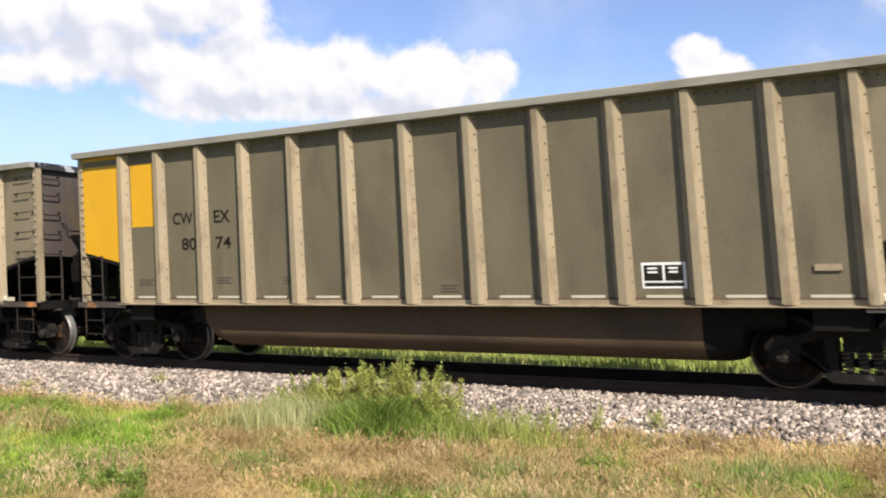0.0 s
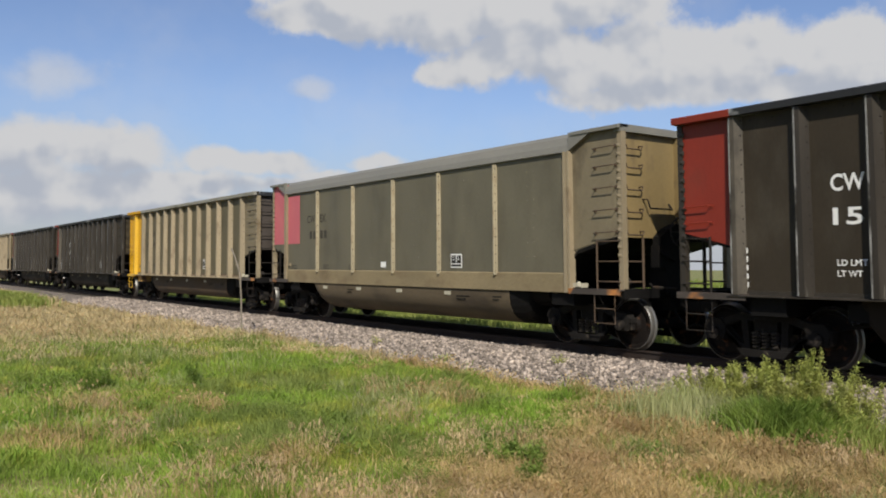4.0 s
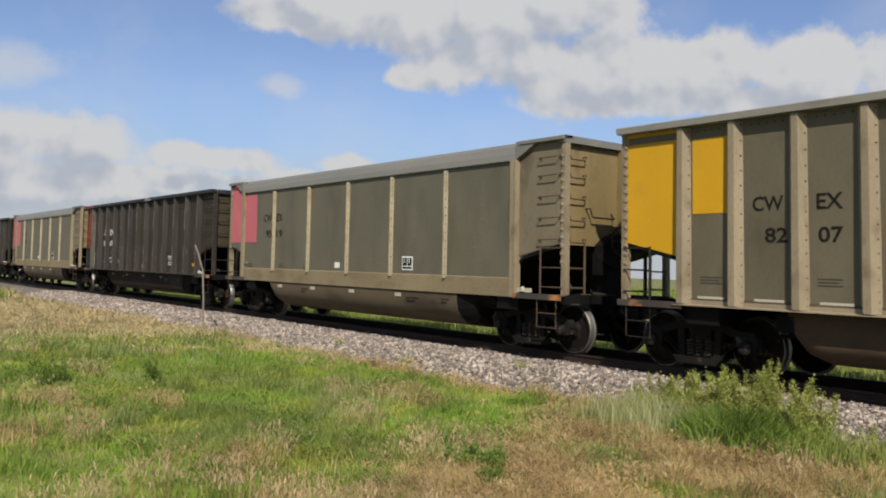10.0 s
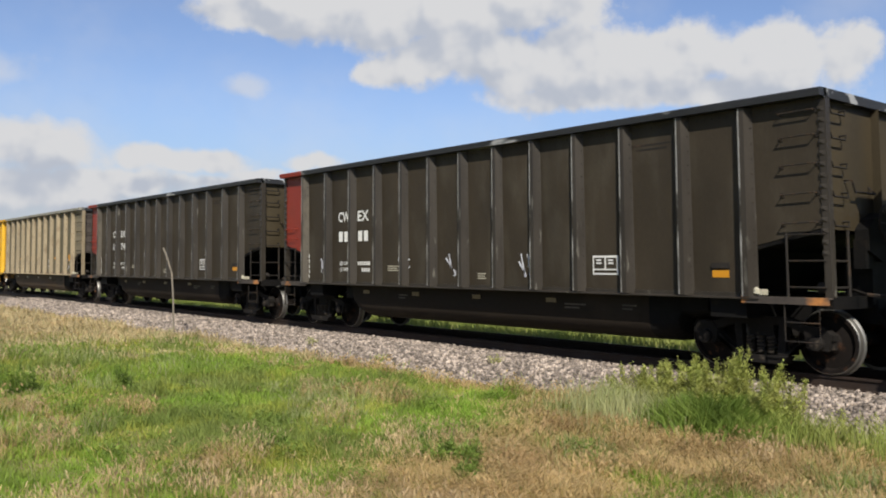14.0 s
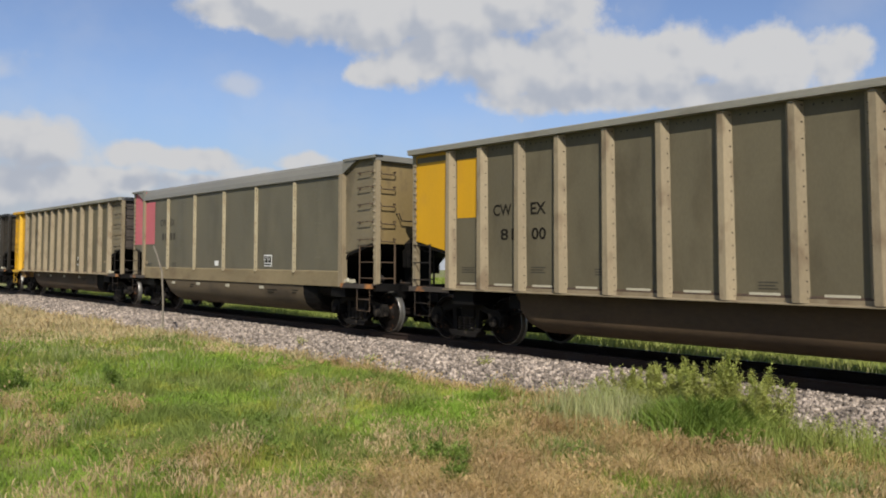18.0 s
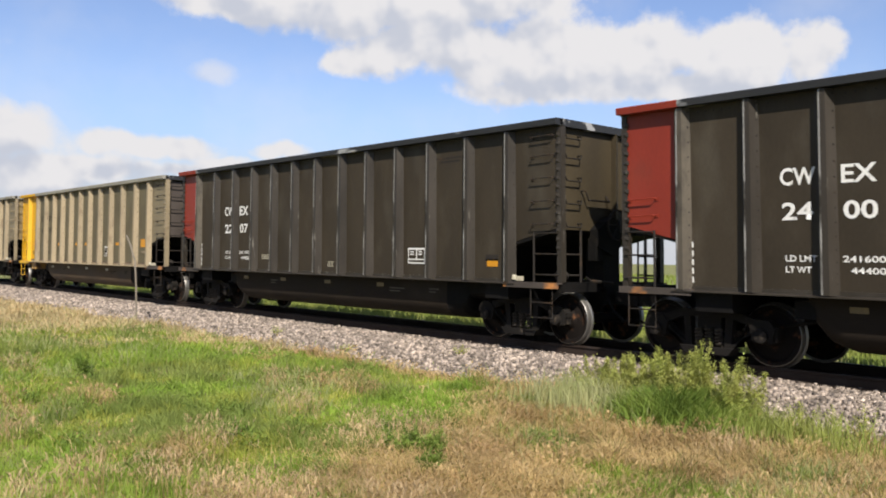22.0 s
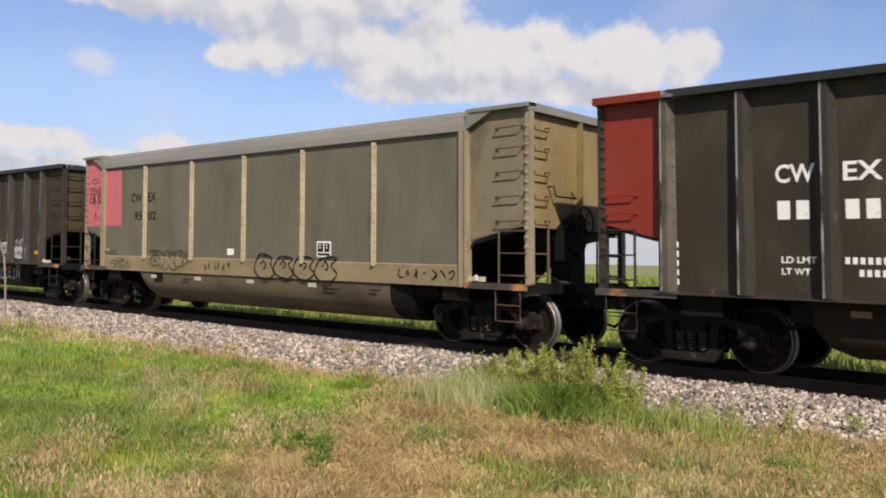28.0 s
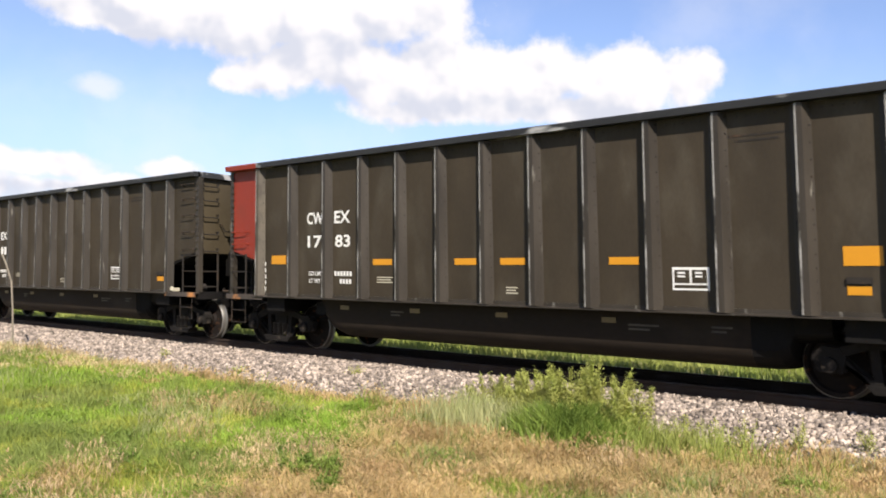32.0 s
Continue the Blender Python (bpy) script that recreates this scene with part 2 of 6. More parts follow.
RED = mat("faded red paint", (0.175, 0.02, 0.009), 0.55, 0.0, 0.12, 30, (0.14, 0.022, 0.011), (0.55, 0.75), 2.5, STREAK, 0.08)
PINK = mat("sun-bleached pink paint", (0.416, 0.1, 0.112), 0.55, 0.0, 0.06, 30, (0.44, 0.128, 0.12), (0.55, 0.75), 3.0, STREAK, 0.06)
ORANGE = mat("orange reflective tape", (0.46, 0.2, 0.01), 0.4, 0.0, 0.06, 30, None, bump=0)
WHITE = mat("white stencil paint", (0.624, 0.616, 0.576), 0.6, 0.0, 0.1, 30, (0.4, 0.384, 0.352), (0.6, 0.75), 9.0, bump=0)
PALE = mat("dull reflective strip", (0.37, 0.34, 0.252), 0.5, 0.0, 0.12, 30, None, bump=0)
INK = mat("faded black stencil paint", (0.012, 0.01, 0.007), 0.7, 0.0, 0.2, 30, (0.03, 0.026, 0.018), (0.5, 0.7), 9.0, bump=0)
# Grime, with the deep shade under the wagons put into its near-black base.
SHADY_GRIME = mat("grimy black steel", (0.0055, 0.005, 0.0045), 0.7, 0.0, 0.35, 20, (0.014, 0.011, 0.008), (0.58, 0.75), 3.0, bump=0.2)
TUB_TAN = mat("brown dusty belly", (0.09, 0.067, 0.038), 0.75, 0.0, 0.15, 20, (0.042, 0.03, 0.018), (0.5, 0.7), 1.5, (0.4, 1, 1), 0.12)
TUB_BLACK = mat("dusty black belly", (0.018, 0.0135, 0.0095), 0.7, 0.0, 0.2, 20, (0.03, 0.022, 0.015), (0.55, 0.75), 1.5, (0.4, 1, 1), 0.12)
IRON = mat("dark bar iron", (0.022, 0.019, 0.016), 0.6, 0.0, 0.25, 20, (0.05, 0.032, 0.02), (0.55, 0.7), 6.0, bump=0.1)
TRUCK = mat("oily truck casting", (0.0115, 0.01, 0.0085), 0.8, 0.0, 0.3, 25, (0.075, 0.058, 0.042), (0.6, 0.72), 4.0, bump=0.25)
RUST = mat("rusty wheel plate", (0.01, 0.0075, 0.006), 0.8, 0.0, 0.3, 20, (0.12, 0.052, 0.022), (0.57, 0.72), 5.0, bump=0.2)
TREAD = mat("polished wheel tread", (0.2, 0.19, 0.17), 0.42, 0.75, 0.1, 30, None, bump=0.03)
RAILSTEEL = mat("rusty rail", (0.0296, 0.02, 0.0148), 0.7, 0.2, 0.25, 20, (0.037, 0.0296, 0.0259), (0.5, 0.7), 2.0, bump=0.15)
TIE = mat("creosoted wood", (0.0222, 0.0185, 0.0155), 0.85, 0.0, 0.3, 15, (0.074, 0.0629, 0.0518), (0.5, 0.7), 4.0, (0.3, 1, 1), 0.4, 0.25)
STONE = mat("grey ballast stone", (0.31, 0.255, 0.205), 0.85, 0.0, 0.25, 30, (0.145, 0.118, 0.094), (0.45, 0.6), 7.0, bump=0.3, island=0.55)
BED = mat("packed ballast", (0.19, 0.156, 0.122), 0.9, 0.0, 0.35, 14, (0.0592, 0.0518, 0.0444), (0.45, 0.6), 9.0, bump=0.9)
DULL_POST = mat("dull tan steel", (0.068, 0.057, 0.041), 0.65, 0.0, 0.18, 30, (0.034, 0.028, 0.02), (0.5, 0.7), 4.0, STREAK, 0.12)
WORN = mat("thin worn black stencil paint", (0.035, 0.03, 0.021), 0.7, 0.0, 0.2, 30, (0.06, 0.05, 0.033), (0.5, 0.7), 9.0, bump=0)
FADED = mat("nearly worn-off stencil paint", (0.042, 0.037, 0.026), 0.7, 0.0, 0.2, 30, None, bump=0)
SPRAY_WHITE = mat("white spray paint", (0.46, 0.46, 0.49), 0.6, 0.0, 0.12, 30, None, bump=0)
SPRAY_BLACK = mat("black spray paint", (0.012, 0.011, 0.01), 0.6, 0.0, 0.12, 30, None, bump=0)
SPRAY_ORANGE = mat("thin orange spray paint", (0.26, 0.07, 0.032), 0.6, 0.0, 0.3, 30, (0.08, 0.042, 0.028), (0.45, 0.6), 5.0, bump=0)
PALE_POST = mat("pale cream-tan post", (0.34, 0.29, 0.19), 0.55, 0.1, 0.12, 30, (0.22, 0.16, 0.09), (0.56, 0.72), 4.0, STREAK, 0.1)
END_TAN = mat("pale tan end sheet", (0.185, 0.133, 0.056), 0.6, 0.05, 0.14, 30, (0.1, 0.072, 0.04), (0.54, 0.72), 2.5, STREAK, 0.1)
# Patchy scuffs, and the edge's sun glint painted in as a pale colour.
GLINT_SCUFF = mat("edge worn bright", (0.27, 0.26, 0.235), 0.4, 0.1, 0.2, 30, (0.024, 0.02, 0.014), (0.48, 0.6), 2.5, (1, 1, 0.6), 0.05)
GOLD = mat("dusty amber reflector", (0.16, 0.115, 0.05), 0.5, 0.0, 0.15, 30, None, bump=0)
BROWN_IRON = mat("rusted tan bar iron", (0.07, 0.045, 0.026), 0.7, 0.0, 0.25, 20, (0.05, 0.035, 0.025), (0.5, 0.7), 5.0, bump=0.1)
BAY_TAN = mat("dusty tan end bay", (0.165, 0.135, 0.082), 0.6, 0.1, 0.12, 30, (0.08, 0.062, 0.038), (0.5, 0.7), 2.0, STREAK, 0.1)
END_OLIVE = mat("dusty olive-black end sheet", (0.044, 0.034, 0.019), 0.6, 0.0, 0.2, 30, (0.04, 0.031, 0.018), (0.45, 0.65), 1.6, STREAK, 0.1)
END_DARK = mat("sooty brown-grey end sheet", (0.05, 0.04, 0.033), 0.65, 0.0, 0.2, 30, (0.085, 0.062, 0.03), (0.5, 0.7), 1.4, STREAK, 0.1)
BROWN_TUB = mat("dark rust-brown belly", (0.066, 0.042, 0.021), 0.75, 0.0, 0.2, 20, (0.042, 0.026, 0.014), (0.5, 0.7), 1.5, (0.4, 1, 1), 0.12)
EDGE = mat("rust-stained steel angle", (0.05, 0.04, 0.032), 0.7, 0.0, 0.25, 20, (0.3, 0.125, 0.035), (0.52, 0.62), 1.8, bump=0.15)
COIL = mat("worn spring steel", (0.05, 0.042, 0.034), 0.5, 0.2, 0.2, 20, None, bump=0.05)


# ---------------------------------------------------------------- mesh tools
class Geo:
    """Collects boxes, prisms, tubes and lathed forms into one mesh."""

    def __init__(self):
        self.v, self.f, self.m, self.slot = [], [], [], 0

    def add(self, verts, faces):
        n = len(self.v)
        self.v += [tuple(q) for q in verts]
        self.f += [tuple(i + n for i in q) for q in faces]
        self.m += [self.slot] * len(faces)
        return self

    def box(self, x0, x1, y0, y1, z0, z1):
        return self.add([(x, y, z) for x in (x0, x1) for y in (y0, y1) for z in (z0, z1)],
                        [(0, 1, 3, 2), (4, 6, 7, 5), (0, 4, 5, 1), (2, 3, 7, 6), (0, 2, 6, 4), (1, 5, 7, 3)])

    def prism(self, outline, a, b, axis="y"):
        """An outline in the two other axes, drawn out from a to b along the axis."""
        put = {"x": lambda p, t: (t, p[0], p[1]), "y": lambda p, t: (p[0], t, p[1]), "z": lambda p, t: (p[0], p[1], t)}[axis]
        n = len(outline)
        return self.add([put(p, a) for p in outline] + [put(p, b) for p in outline],
                        [tuple(range(n))[::-1], tuple(range(n, 2 * n))] + [(i, (i + 1) % n, n + (i + 1) % n, n + i) for i in range(n)])

    def tube(self, path, r, n=6):
        path = [Vector(p) for p in path]
        rings = []
        for i, p in enumerate(path):
            way = (path[min(i + 1, len(path) - 1)] - path[max(i - 1, 0)]).normalized()
            side = way.cross(Vector((0.13, 0.31, 0.94)) if abs(way.z) < 0.9 else Vector((1, 0.1, 0))).normalized()
            up = way.cross(side)
            rings.append([p + r * (side * math.cos(k * math.tau / n) + up * math.sin(k * math.tau / n)) for k in range(n)])
        verts = [q for ring in rings for q in ring]
        faces = [(i * n + k, i * n + (k + 1) % n, (i + 1) * n + (k + 1) % n, (i + 1) * n + k) for i in range(len(path) - 1) for k in range(n)]
        return self.add(verts, faces + [tuple(range(n))[::-1], tuple(range(len(verts) - n, len(verts)))])

    def lathe(self, profile, n=24, axis="y", at=(0, 0, 0), ring=False):
        """A profile of (along the axis, radius) turned round it; ring: the profile closes on itself."""
        verts = []
        for a, r in profile:
            for k in range(n):
                c, s = r * math.cos(k * math.tau / n), r * math.sin(k * math.tau / n)
                p = {"y": (c, a, s), "x": (a, c, s), "z": (c, s, a)}[axis]
                verts.append((p[0] + at[0], p[1] + at[1], p[2] + at[2]))
        m = len(profile)
        faces = [(i * n + k, i * n + (k + 1) % n, (i + 1) * n + (k + 1) % n, (i + 1) * n + k) for i in range(m - 1) for k in range(n)]
        if ring:
            return self.add(verts, faces + [((m - 1) * n + k, (m - 1) * n + (k + 1) % n, (k + 1) % n, k) for k in range(n)])
        return self.add(verts, faces + [tuple(range(n))[::-1], tuple(range((m - 1) * n, m * n))])

    def bump(self, x, y, z, r):
        """A bolt head that stands out towards -y."""
        return self.add([(x - r, y, z - r), (x + r, y, z - r), (x + r, y, z + r), (x - r, y, z + r), (x, y - r * 0.9, z)],
                        [(0, 1, 4), (1, 2, 4), (2, 3, 4), (3, 0, 4)])

    def mesh(self, name, *mats, smooth=False):
        me = bpy.data.meshes.new(name)
        me.from_pydata(self.v, [], self.f)
        for q in mats:
            me.materials.append(q)
        if len(mats) > 1:
            me.polygons.foreach_set("material_index", self.m)
        bm = bmesh.new()
        bm.from_mesh(me)
        bmesh.ops.recalc_face_normals(bm, faces=bm.faces)
        bm.to_mesh(me)
        bm.free()
        if smooth:
            me.shade_smooth()
            me.set_sharp_from_angle(angle=radians(35))
        return me


def part(name, geo, material, parent, label="", at=(0, 0, 0), smooth=False):
    """One mesh object under a thing or a part; geo may be a mesh that is shared already."""
    me = geo if isinstance(geo, bpy.types.Mesh) else geo.mesh(name, *(material if isinstance(material, tuple) else (material,)), smooth=smooth)
    ob = new(name, me)
    ob.parent = parent
    ob.location = at
    if label:
        ob["label"] = label
    return ob


WORDS = {}


def lettering(text, height, width, material, bold=0.02):
    """A mesh of the built-in font, of that height and width, flat in x and z and facing -y, from its lower left corner."""
    key = (text, height, width, material.name)
    if key not in WORDS:
        cu = bpy.data.curves.new("letters", "FONT")
        cu.body, cu.size, cu.offset, cu.resolution_u = text, 1.0, bold, 3
        ob = new("letters", cu)
        me = bpy.data.meshes.new_from_object(ob)
        bpy.data.objects.remove(ob)
        bpy.data.curves.remove(cu)
        n = len(me.vertices)
        co = np.empty(n * 3, np.float32)
        me.vertices.foreach_get("co", co)
        co = co.reshape(n, 3)
        lo, hi = co.min(0), co.max(0)
        x = (co[:, 0] - lo[0]) / (hi[0] - lo[0]) * width
        z = (co[:, 1] - lo[1]) / (hi[1] - lo[1]) * height
        me.vertices.foreach_set("co", np.stack([x, np.zeros(n), z], 1).astype(np.float32).ravel())
        me.materials.clear()
        me.materials.append(material)
        me.update()
        WORDS[key] = me
    return WORDS[key]

# ---------------------------------------------------------------- ground and track
LOW = -0.42


LATTICE = np.random.RandomState(7).rand(256, 256)


def wave(x, y, scale, seed=0):
    """Smooth value noise from 0 to 1 over the plan, for arrays or single places."""
    x, y = np.asarray(x, float) * scale + seed * 17.3, np.asarray(y, float) * scale + seed * 5.9
    i, j = np.floor(x).astype(int), np.floor(y).astype(int)
    u, v = x - i, y - j
    u, v = u * u * (3 - 2 * u), v * v * (3 - 2 * v)
    q = lambda a, b: LATTICE[a % 256, b % 256]
    return (q(i, j) * (1 - u) + q(i + 1, j) * u) * (1 - v) + (q(i, j + 1) * (1 - u) + q(i + 1, j + 1) * u) * v


def soil(x, y):
    return LOW + 0.10 * (wave(x, y, 0.35) - 0.5) + 0.09 * (wave(x, y, 1.15, 3) - 0.5) + 0.05 * (wave(x, y, 2.4, 13) - 0.5)


def make_ground():
    xs = [-4000, -1500, -600, -250, -120, -80] + [-60 + 0.3 * k for k in range(241)] + [16, 20, 30, 60, 150, 500, 1500, 4000]
    ys = [-4000, -1000, -200, -50, -15] + [-6 + 0.6 * k for k in range(9)] + [-0.6 + 0.24 * k for k in range(46)] + [10.8 + 0.6 * k for k in range(22)] + [28, 40, 80, 200, 600, 1500, 4000]
    v = [(x, y, float(soil(x, y)) if -70 < x < 20 and -8 < y < 30 else LOW) for x in xs for y in ys]
    n = len(ys)
    f = [(i * n + j, (i + 1) * n + j, (i + 1) * n + j + 1, i * n + j + 1) for i in range(len(xs) - 1) for j in range(n - 1)]
    me = bpy.data.meshes.new("ground")
    me.from_pydata(v, [], f)
    me.materials.append(mat("grassy soil", (0.12, 0.145, 0.032), 0.95, 0, 0.25, 6, (0.2, 0.165, 0.07), (0.45, 0.6), 0.5, bump=0.6))
    me.shade_smooth()
    return tagged(new("ground", me), "flat grassland of green and straw-coloured grass", "ground", kind="structure")


make_ground()
bed = Geo().prism([(9.2, -0.5), (10.75, -0.2), (15.0, -0.2), (15.9, -0.5)], -420, 220, "x").mesh("ballast_bed", BED)
tagged(new("ballast_bed", bed), "raised bed of crushed grey stone under the track", "ballast", kind="structure")
track = tagged(new("railway_track"), "straight railway track of rusty rails on dark ties", "track", kind="structure")
for y in (12.82 - 0.755, 12.82 + 0.755):
    shape = [(y - 0.07, -0.185), (y + 0.07, -0.185), (y + 0.07, -0.17), (y + 0.012, -0.155), (y + 0.012, -0.045), (y + 0.036, -0.035), (y + 0.036, -0.006), (y + 0.03, -0.002), (y - 0.03, -0.002), (y - 0.036, -0.006), (y - 0.036, -0.035), (y - 0.012, -0.045), (y - 0.012, -0.155), (y - 0.07, -0.17)]
    rail = Geo().prism(shape, -420, 220, "x")
    part("rail", rail, RAILSTEEL, track)


def make_ties():
    for k in range(150):
        me = shared_tie(k % 4)
        ob = part("tie", me, None, track, at=(-66 + k * 0.52 + 0.03 * math.sin(k * 3.3), 12.82 + 0.03 * math.sin(k * 5.7), 0))
        ob.rotation_euler = (0, 0, 0.012 * math.sin(k * 2.9))


TIES = {}


def shared_tie(kind):
    if kind not in TIES:
        w = 0.105 + 0.008 * kind
        TIES[kind] = Geo().prism([(-w, -0.36), (w, -0.36), (w, -0.2), (w - 0.012, -0.185), (-w + 0.012, -0.185), (-w, -0.2)], -1.3, 1.3).mesh("tie", TIE)
    return TIES[kind]


make_ties()


def make_stones():
    """Loose crushed stone on the near shoulder of the bed, and thinner beyond it."""
    rs = np.random.RandomState(3)
    n = 64000
    u = rs.rand(n)
    x = 4.5 - 52 * u ** 1.25
    y = 9.15 + 2.95 * rs.rand(n) ** 0.95
    far = rs.rand(n) < 0.06
    y = np.where(far, 14.0 + 1.6 * rs.rand(n), y)
    keep = (y > 9.15 + 0.5 * wave(x, y, 0.9, 5)) | far
    x, y = x[keep], y[keep]
    n = len(x)
    z = np.where(y < 10.75, -0.5 + (y - 9.2) * 0.3 / 1.55, np.where(y < 15, -0.2, -0.2 - (y - 15) * 0.33))
    size = (0.015 + 0.019 * rs.rand(n) ** 1.5) * (1 + np.clip(-x - 12, 0, 40) * 0.02)
    cube = np.array([(a, b, c) for a in (-1, 1) for b in (-1, 1) for c in (-1, 1)], float)
    v = cube[None] * (0.55 + 0.5 * rs.rand(n, 8, 1)) * (0.55 + 0.85 * rs.rand(n, 1, 3)) * size[:, None, None]
    a, b = rs.rand(n) * math.tau, (rs.rand(n) - 0.5) * 1.6
    ca, sa, cb, sb = np.cos(a)[:, None], np.sin(a)[:, None], np.cos(b)[:, None], np.sin(b)[:, None]
    vx, vy, vz = v[..., 0], v[..., 1], v[..., 2]
    vx, vz = vx * cb + vz * sb, -vx * sb + vz * cb
    vx, vy = vx * ca - vy * sa, vx * sa + vy * ca
    pts = np.stack([vx + x[:, None], vy + y[:, None], vz + (z + size * 0.35)[:, None]], -1).reshape(-1, 3)
    quad = np.array([(0, 1, 3, 2), (4, 6, 7, 5), (0, 4, 5, 1), (2, 3, 7, 6), (0, 2, 6, 4), (1, 5, 7, 3)])
    faces = (quad[None] + 8 * np.arange(n)[:, None, None]).reshape(-1, 4)
    return tagged(new("ballast_stones", quads("ballast_stones", pts, faces, STONE)), "loose angular grey and pinkish ballast stones", "ballast", kind="stuff")


def quads(name, pts, faces, material):
    """A mesh from arrays of places and of four-cornered faces."""
    me = bpy.data.meshes.new(name)
    me.vertices.add(len(pts))
    me.vertices.foreach_set("co", np.ascontiguousarray(pts, np.float32).ravel())
    k = faces.shape[1]
    me.loops.add(faces.size)
    me.loops.foreach_set("vertex_index", np.ascontiguousarray(faces, np.int32).ravel())
    me.polygons.add(len(faces))
    me.polygons.foreach_set("loop_start", np.arange(0, faces.size, k, dtype=np.int32))
    me.materials.append(material)
    me.update(calc_edges=True)
    return me


make_stones()

# ---------------------------------------------------------------- the train
PITCH = 16.18  # coupled length of a wagon
TRACK_Y = 12.82  # the track's middle; a wagon's near side stands 1.6 m before it
SHEET_Y, FACE_Y = -1.46, -1.6
RIBS_EIGHT = [1.28, 2.22, 3.25, 4.25, 5.33, 6.42, 7.52, 8.63, 9.73, 10.82, 11.82, 12.85, 13.8]
RIBS_SIX = [1.13, 2.24, 3.32, 4.36, 5.36, 6.35, 7.36, 8.37, 9.39, 10.43, 11.48, 12.6, 13.68]
RIBS_FLAT = [1.12, 3.2, 5.27, 7.3, 9.28, 11.35, 13.55]
STYLE = {
    "eight": dict(long=15.0, ribs=RIBS_EIGHT, top=3.98, sheet=TAN_SHEET, post=TAN_POST, chord=TAN_CHORD, sill=TAN_POST, tub=BROWN_TUB, end=END_TAN, bay=TAN_SHEET, ink=INK),
    "six": dict(long=14.9, ribs=RIBS_SIX, top=3.93, sheet=OLIVE_SHEET, post=TAN_POST, chord=TAN_CHORD, sill=TAN_POST, tub=BROWN_TUB, end=END_DARK, bay=YELLOW, ink=WORN),
    "black": dict(long=14.9, ribs=RIBS_SIX, top=3.93, sheet=BLACK_SHEET, post=BLACK_POST, chord=BLACK_CHORD, sill=BLACK_POST, tub=TUB_BLACK, end=END_OLIVE, bay=RED, ink=WHITE),
    "flat": dict(long=14.9, ribs=RIBS_FLAT, top=4.03, sheet=GREY_SHEET, post=TAN_POST, chord=GREY_CHORD, sill=MUD_BAND, tub=TUB_TAN, end=END_TAN, bay=PINK, ink=INK),
}
WHEEL_R = 0.457
WHEEL_AT = (-0.89, 0.89)
TRUCK_AT = (1.27, 13.58)
SHARED = {}


def shared(key, build, *mats, smooth=False):
    if key not in SHARED:
        SHARED[key] = build().mesh(key.split("/")[0], *mats, smooth=smooth)
    return SHARED[key]


def wheelset_geo():
    g = Geo()
    g.lathe([(-1.02, 0.07), (-0.86, 0.085), (-0.84, 0.1), (0.84, 0.1), (0.86, 0.085), (1.02, 0.07)], 12)
    for s in (-1, 1):
        # hub, dished plate, rim face, tread and flange
        g.slot = 0
        g.lathe([(s * 0.86, 0.10), (s * 0.86, 0.15), (s * 0.80, 0.19), (s * 0.77, 0.36), (s * 0.82, 0.385), (s * 0.70, 0.385), (s * 0.72, 0.2), (s * 0.68, 0.12)], 28, ring=True)
        g.lathe([(s * 0.824, 0.386), (s * 0.822, 0.438), (s * 0.7, 0.44), (s * 0.685, 0.386)], 28, ring=True)
        g.slot = 1
        g.lathe([(s * 0.821, 0.439), (s * 0.818, 0.448), (s * 0.81, 0.454), (s * 0.73, 0.462), (s * 0.715, 0.487), (s * 0.69, 0.482), (s * 0.69, 0.439)], 28, ring=True)
    g.slot = 0
    # balance mark and bolts, by which the turning shows
    for k in range(3):
        a = k * math.tau / 3
        g.lathe([(-0.9, 0.02), (-0.875, 0.024), (-0.84, 0.024)], 6, at=(0.08 * math.cos(a), 0, 0.08 * math.sin(a)))
    return g


def side_frame_geo(y0, y1):
    g = Geo()
    g.prism([(-1.12, 0.58), (-0.85, 0.66), (-0.42, 0.80), (0.42, 0.80), (0.85, 0.66), (1.12, 0.58), (1.12, 0.50), (0.8, 0.55), (0.4, 0.68), (-0.4, 0.68), (-0.8, 0.55), (-1.12, 0.50)], y0, y1)
    for s in (-1, 1):
        g.prism([(s * 0.42, 0.70), (s * 0.30, 0.70), (s * 0.27, 0.24), (s * 0.38, 0.24)], y0 + 0.01, y1 - 0.01)
        g.prism([(s * 0.95, 0.60), (s * 0.78, 0.62), (s * 0.34, 0.16), (s * 0.36, 0.28)], y0 + 0.015, y1 - 0.015)
        g.prism([(s * 0.89 - 0.15, 0.36), (s * 0.89 - 0.2, 0.6), (s * 0.89 - 0.1, 0.7), (s * 0.89 + 0.12, 0.68), (s * 0.89 + 0.2, 0.56), (s * 0.89 + 0.15, 0.36)], y0 - 0.02, y1 + 0.01)
        g.box(s * 0.72 - 0.03, s * 0.72 + 0.03, y0 + 0.02, y1 - 0.02, 0.38, 0.62)
        g.box(s * 1.07 - 0.03, s * 1.07 + 0.03, y0 + 0.02, y1 - 0.02, 0.38, 0.56)
    g.prism([(-0.46, 0.24), (-0.36, 0.13), (0.36, 0.13), (0.46, 0.24)], y0 - 0.06, y1 + 0.03)
    return g


def spring_geo():
    g = Geo()
    pts = [(0.055 * math.cos(a), 0.055 * math.sin(a), 0.25 + 0.26 * a / (math.tau * 5)) for a in [k * math.tau / 8 for k in range(41)]]
    return g.tube(pts, 0.018, 4)


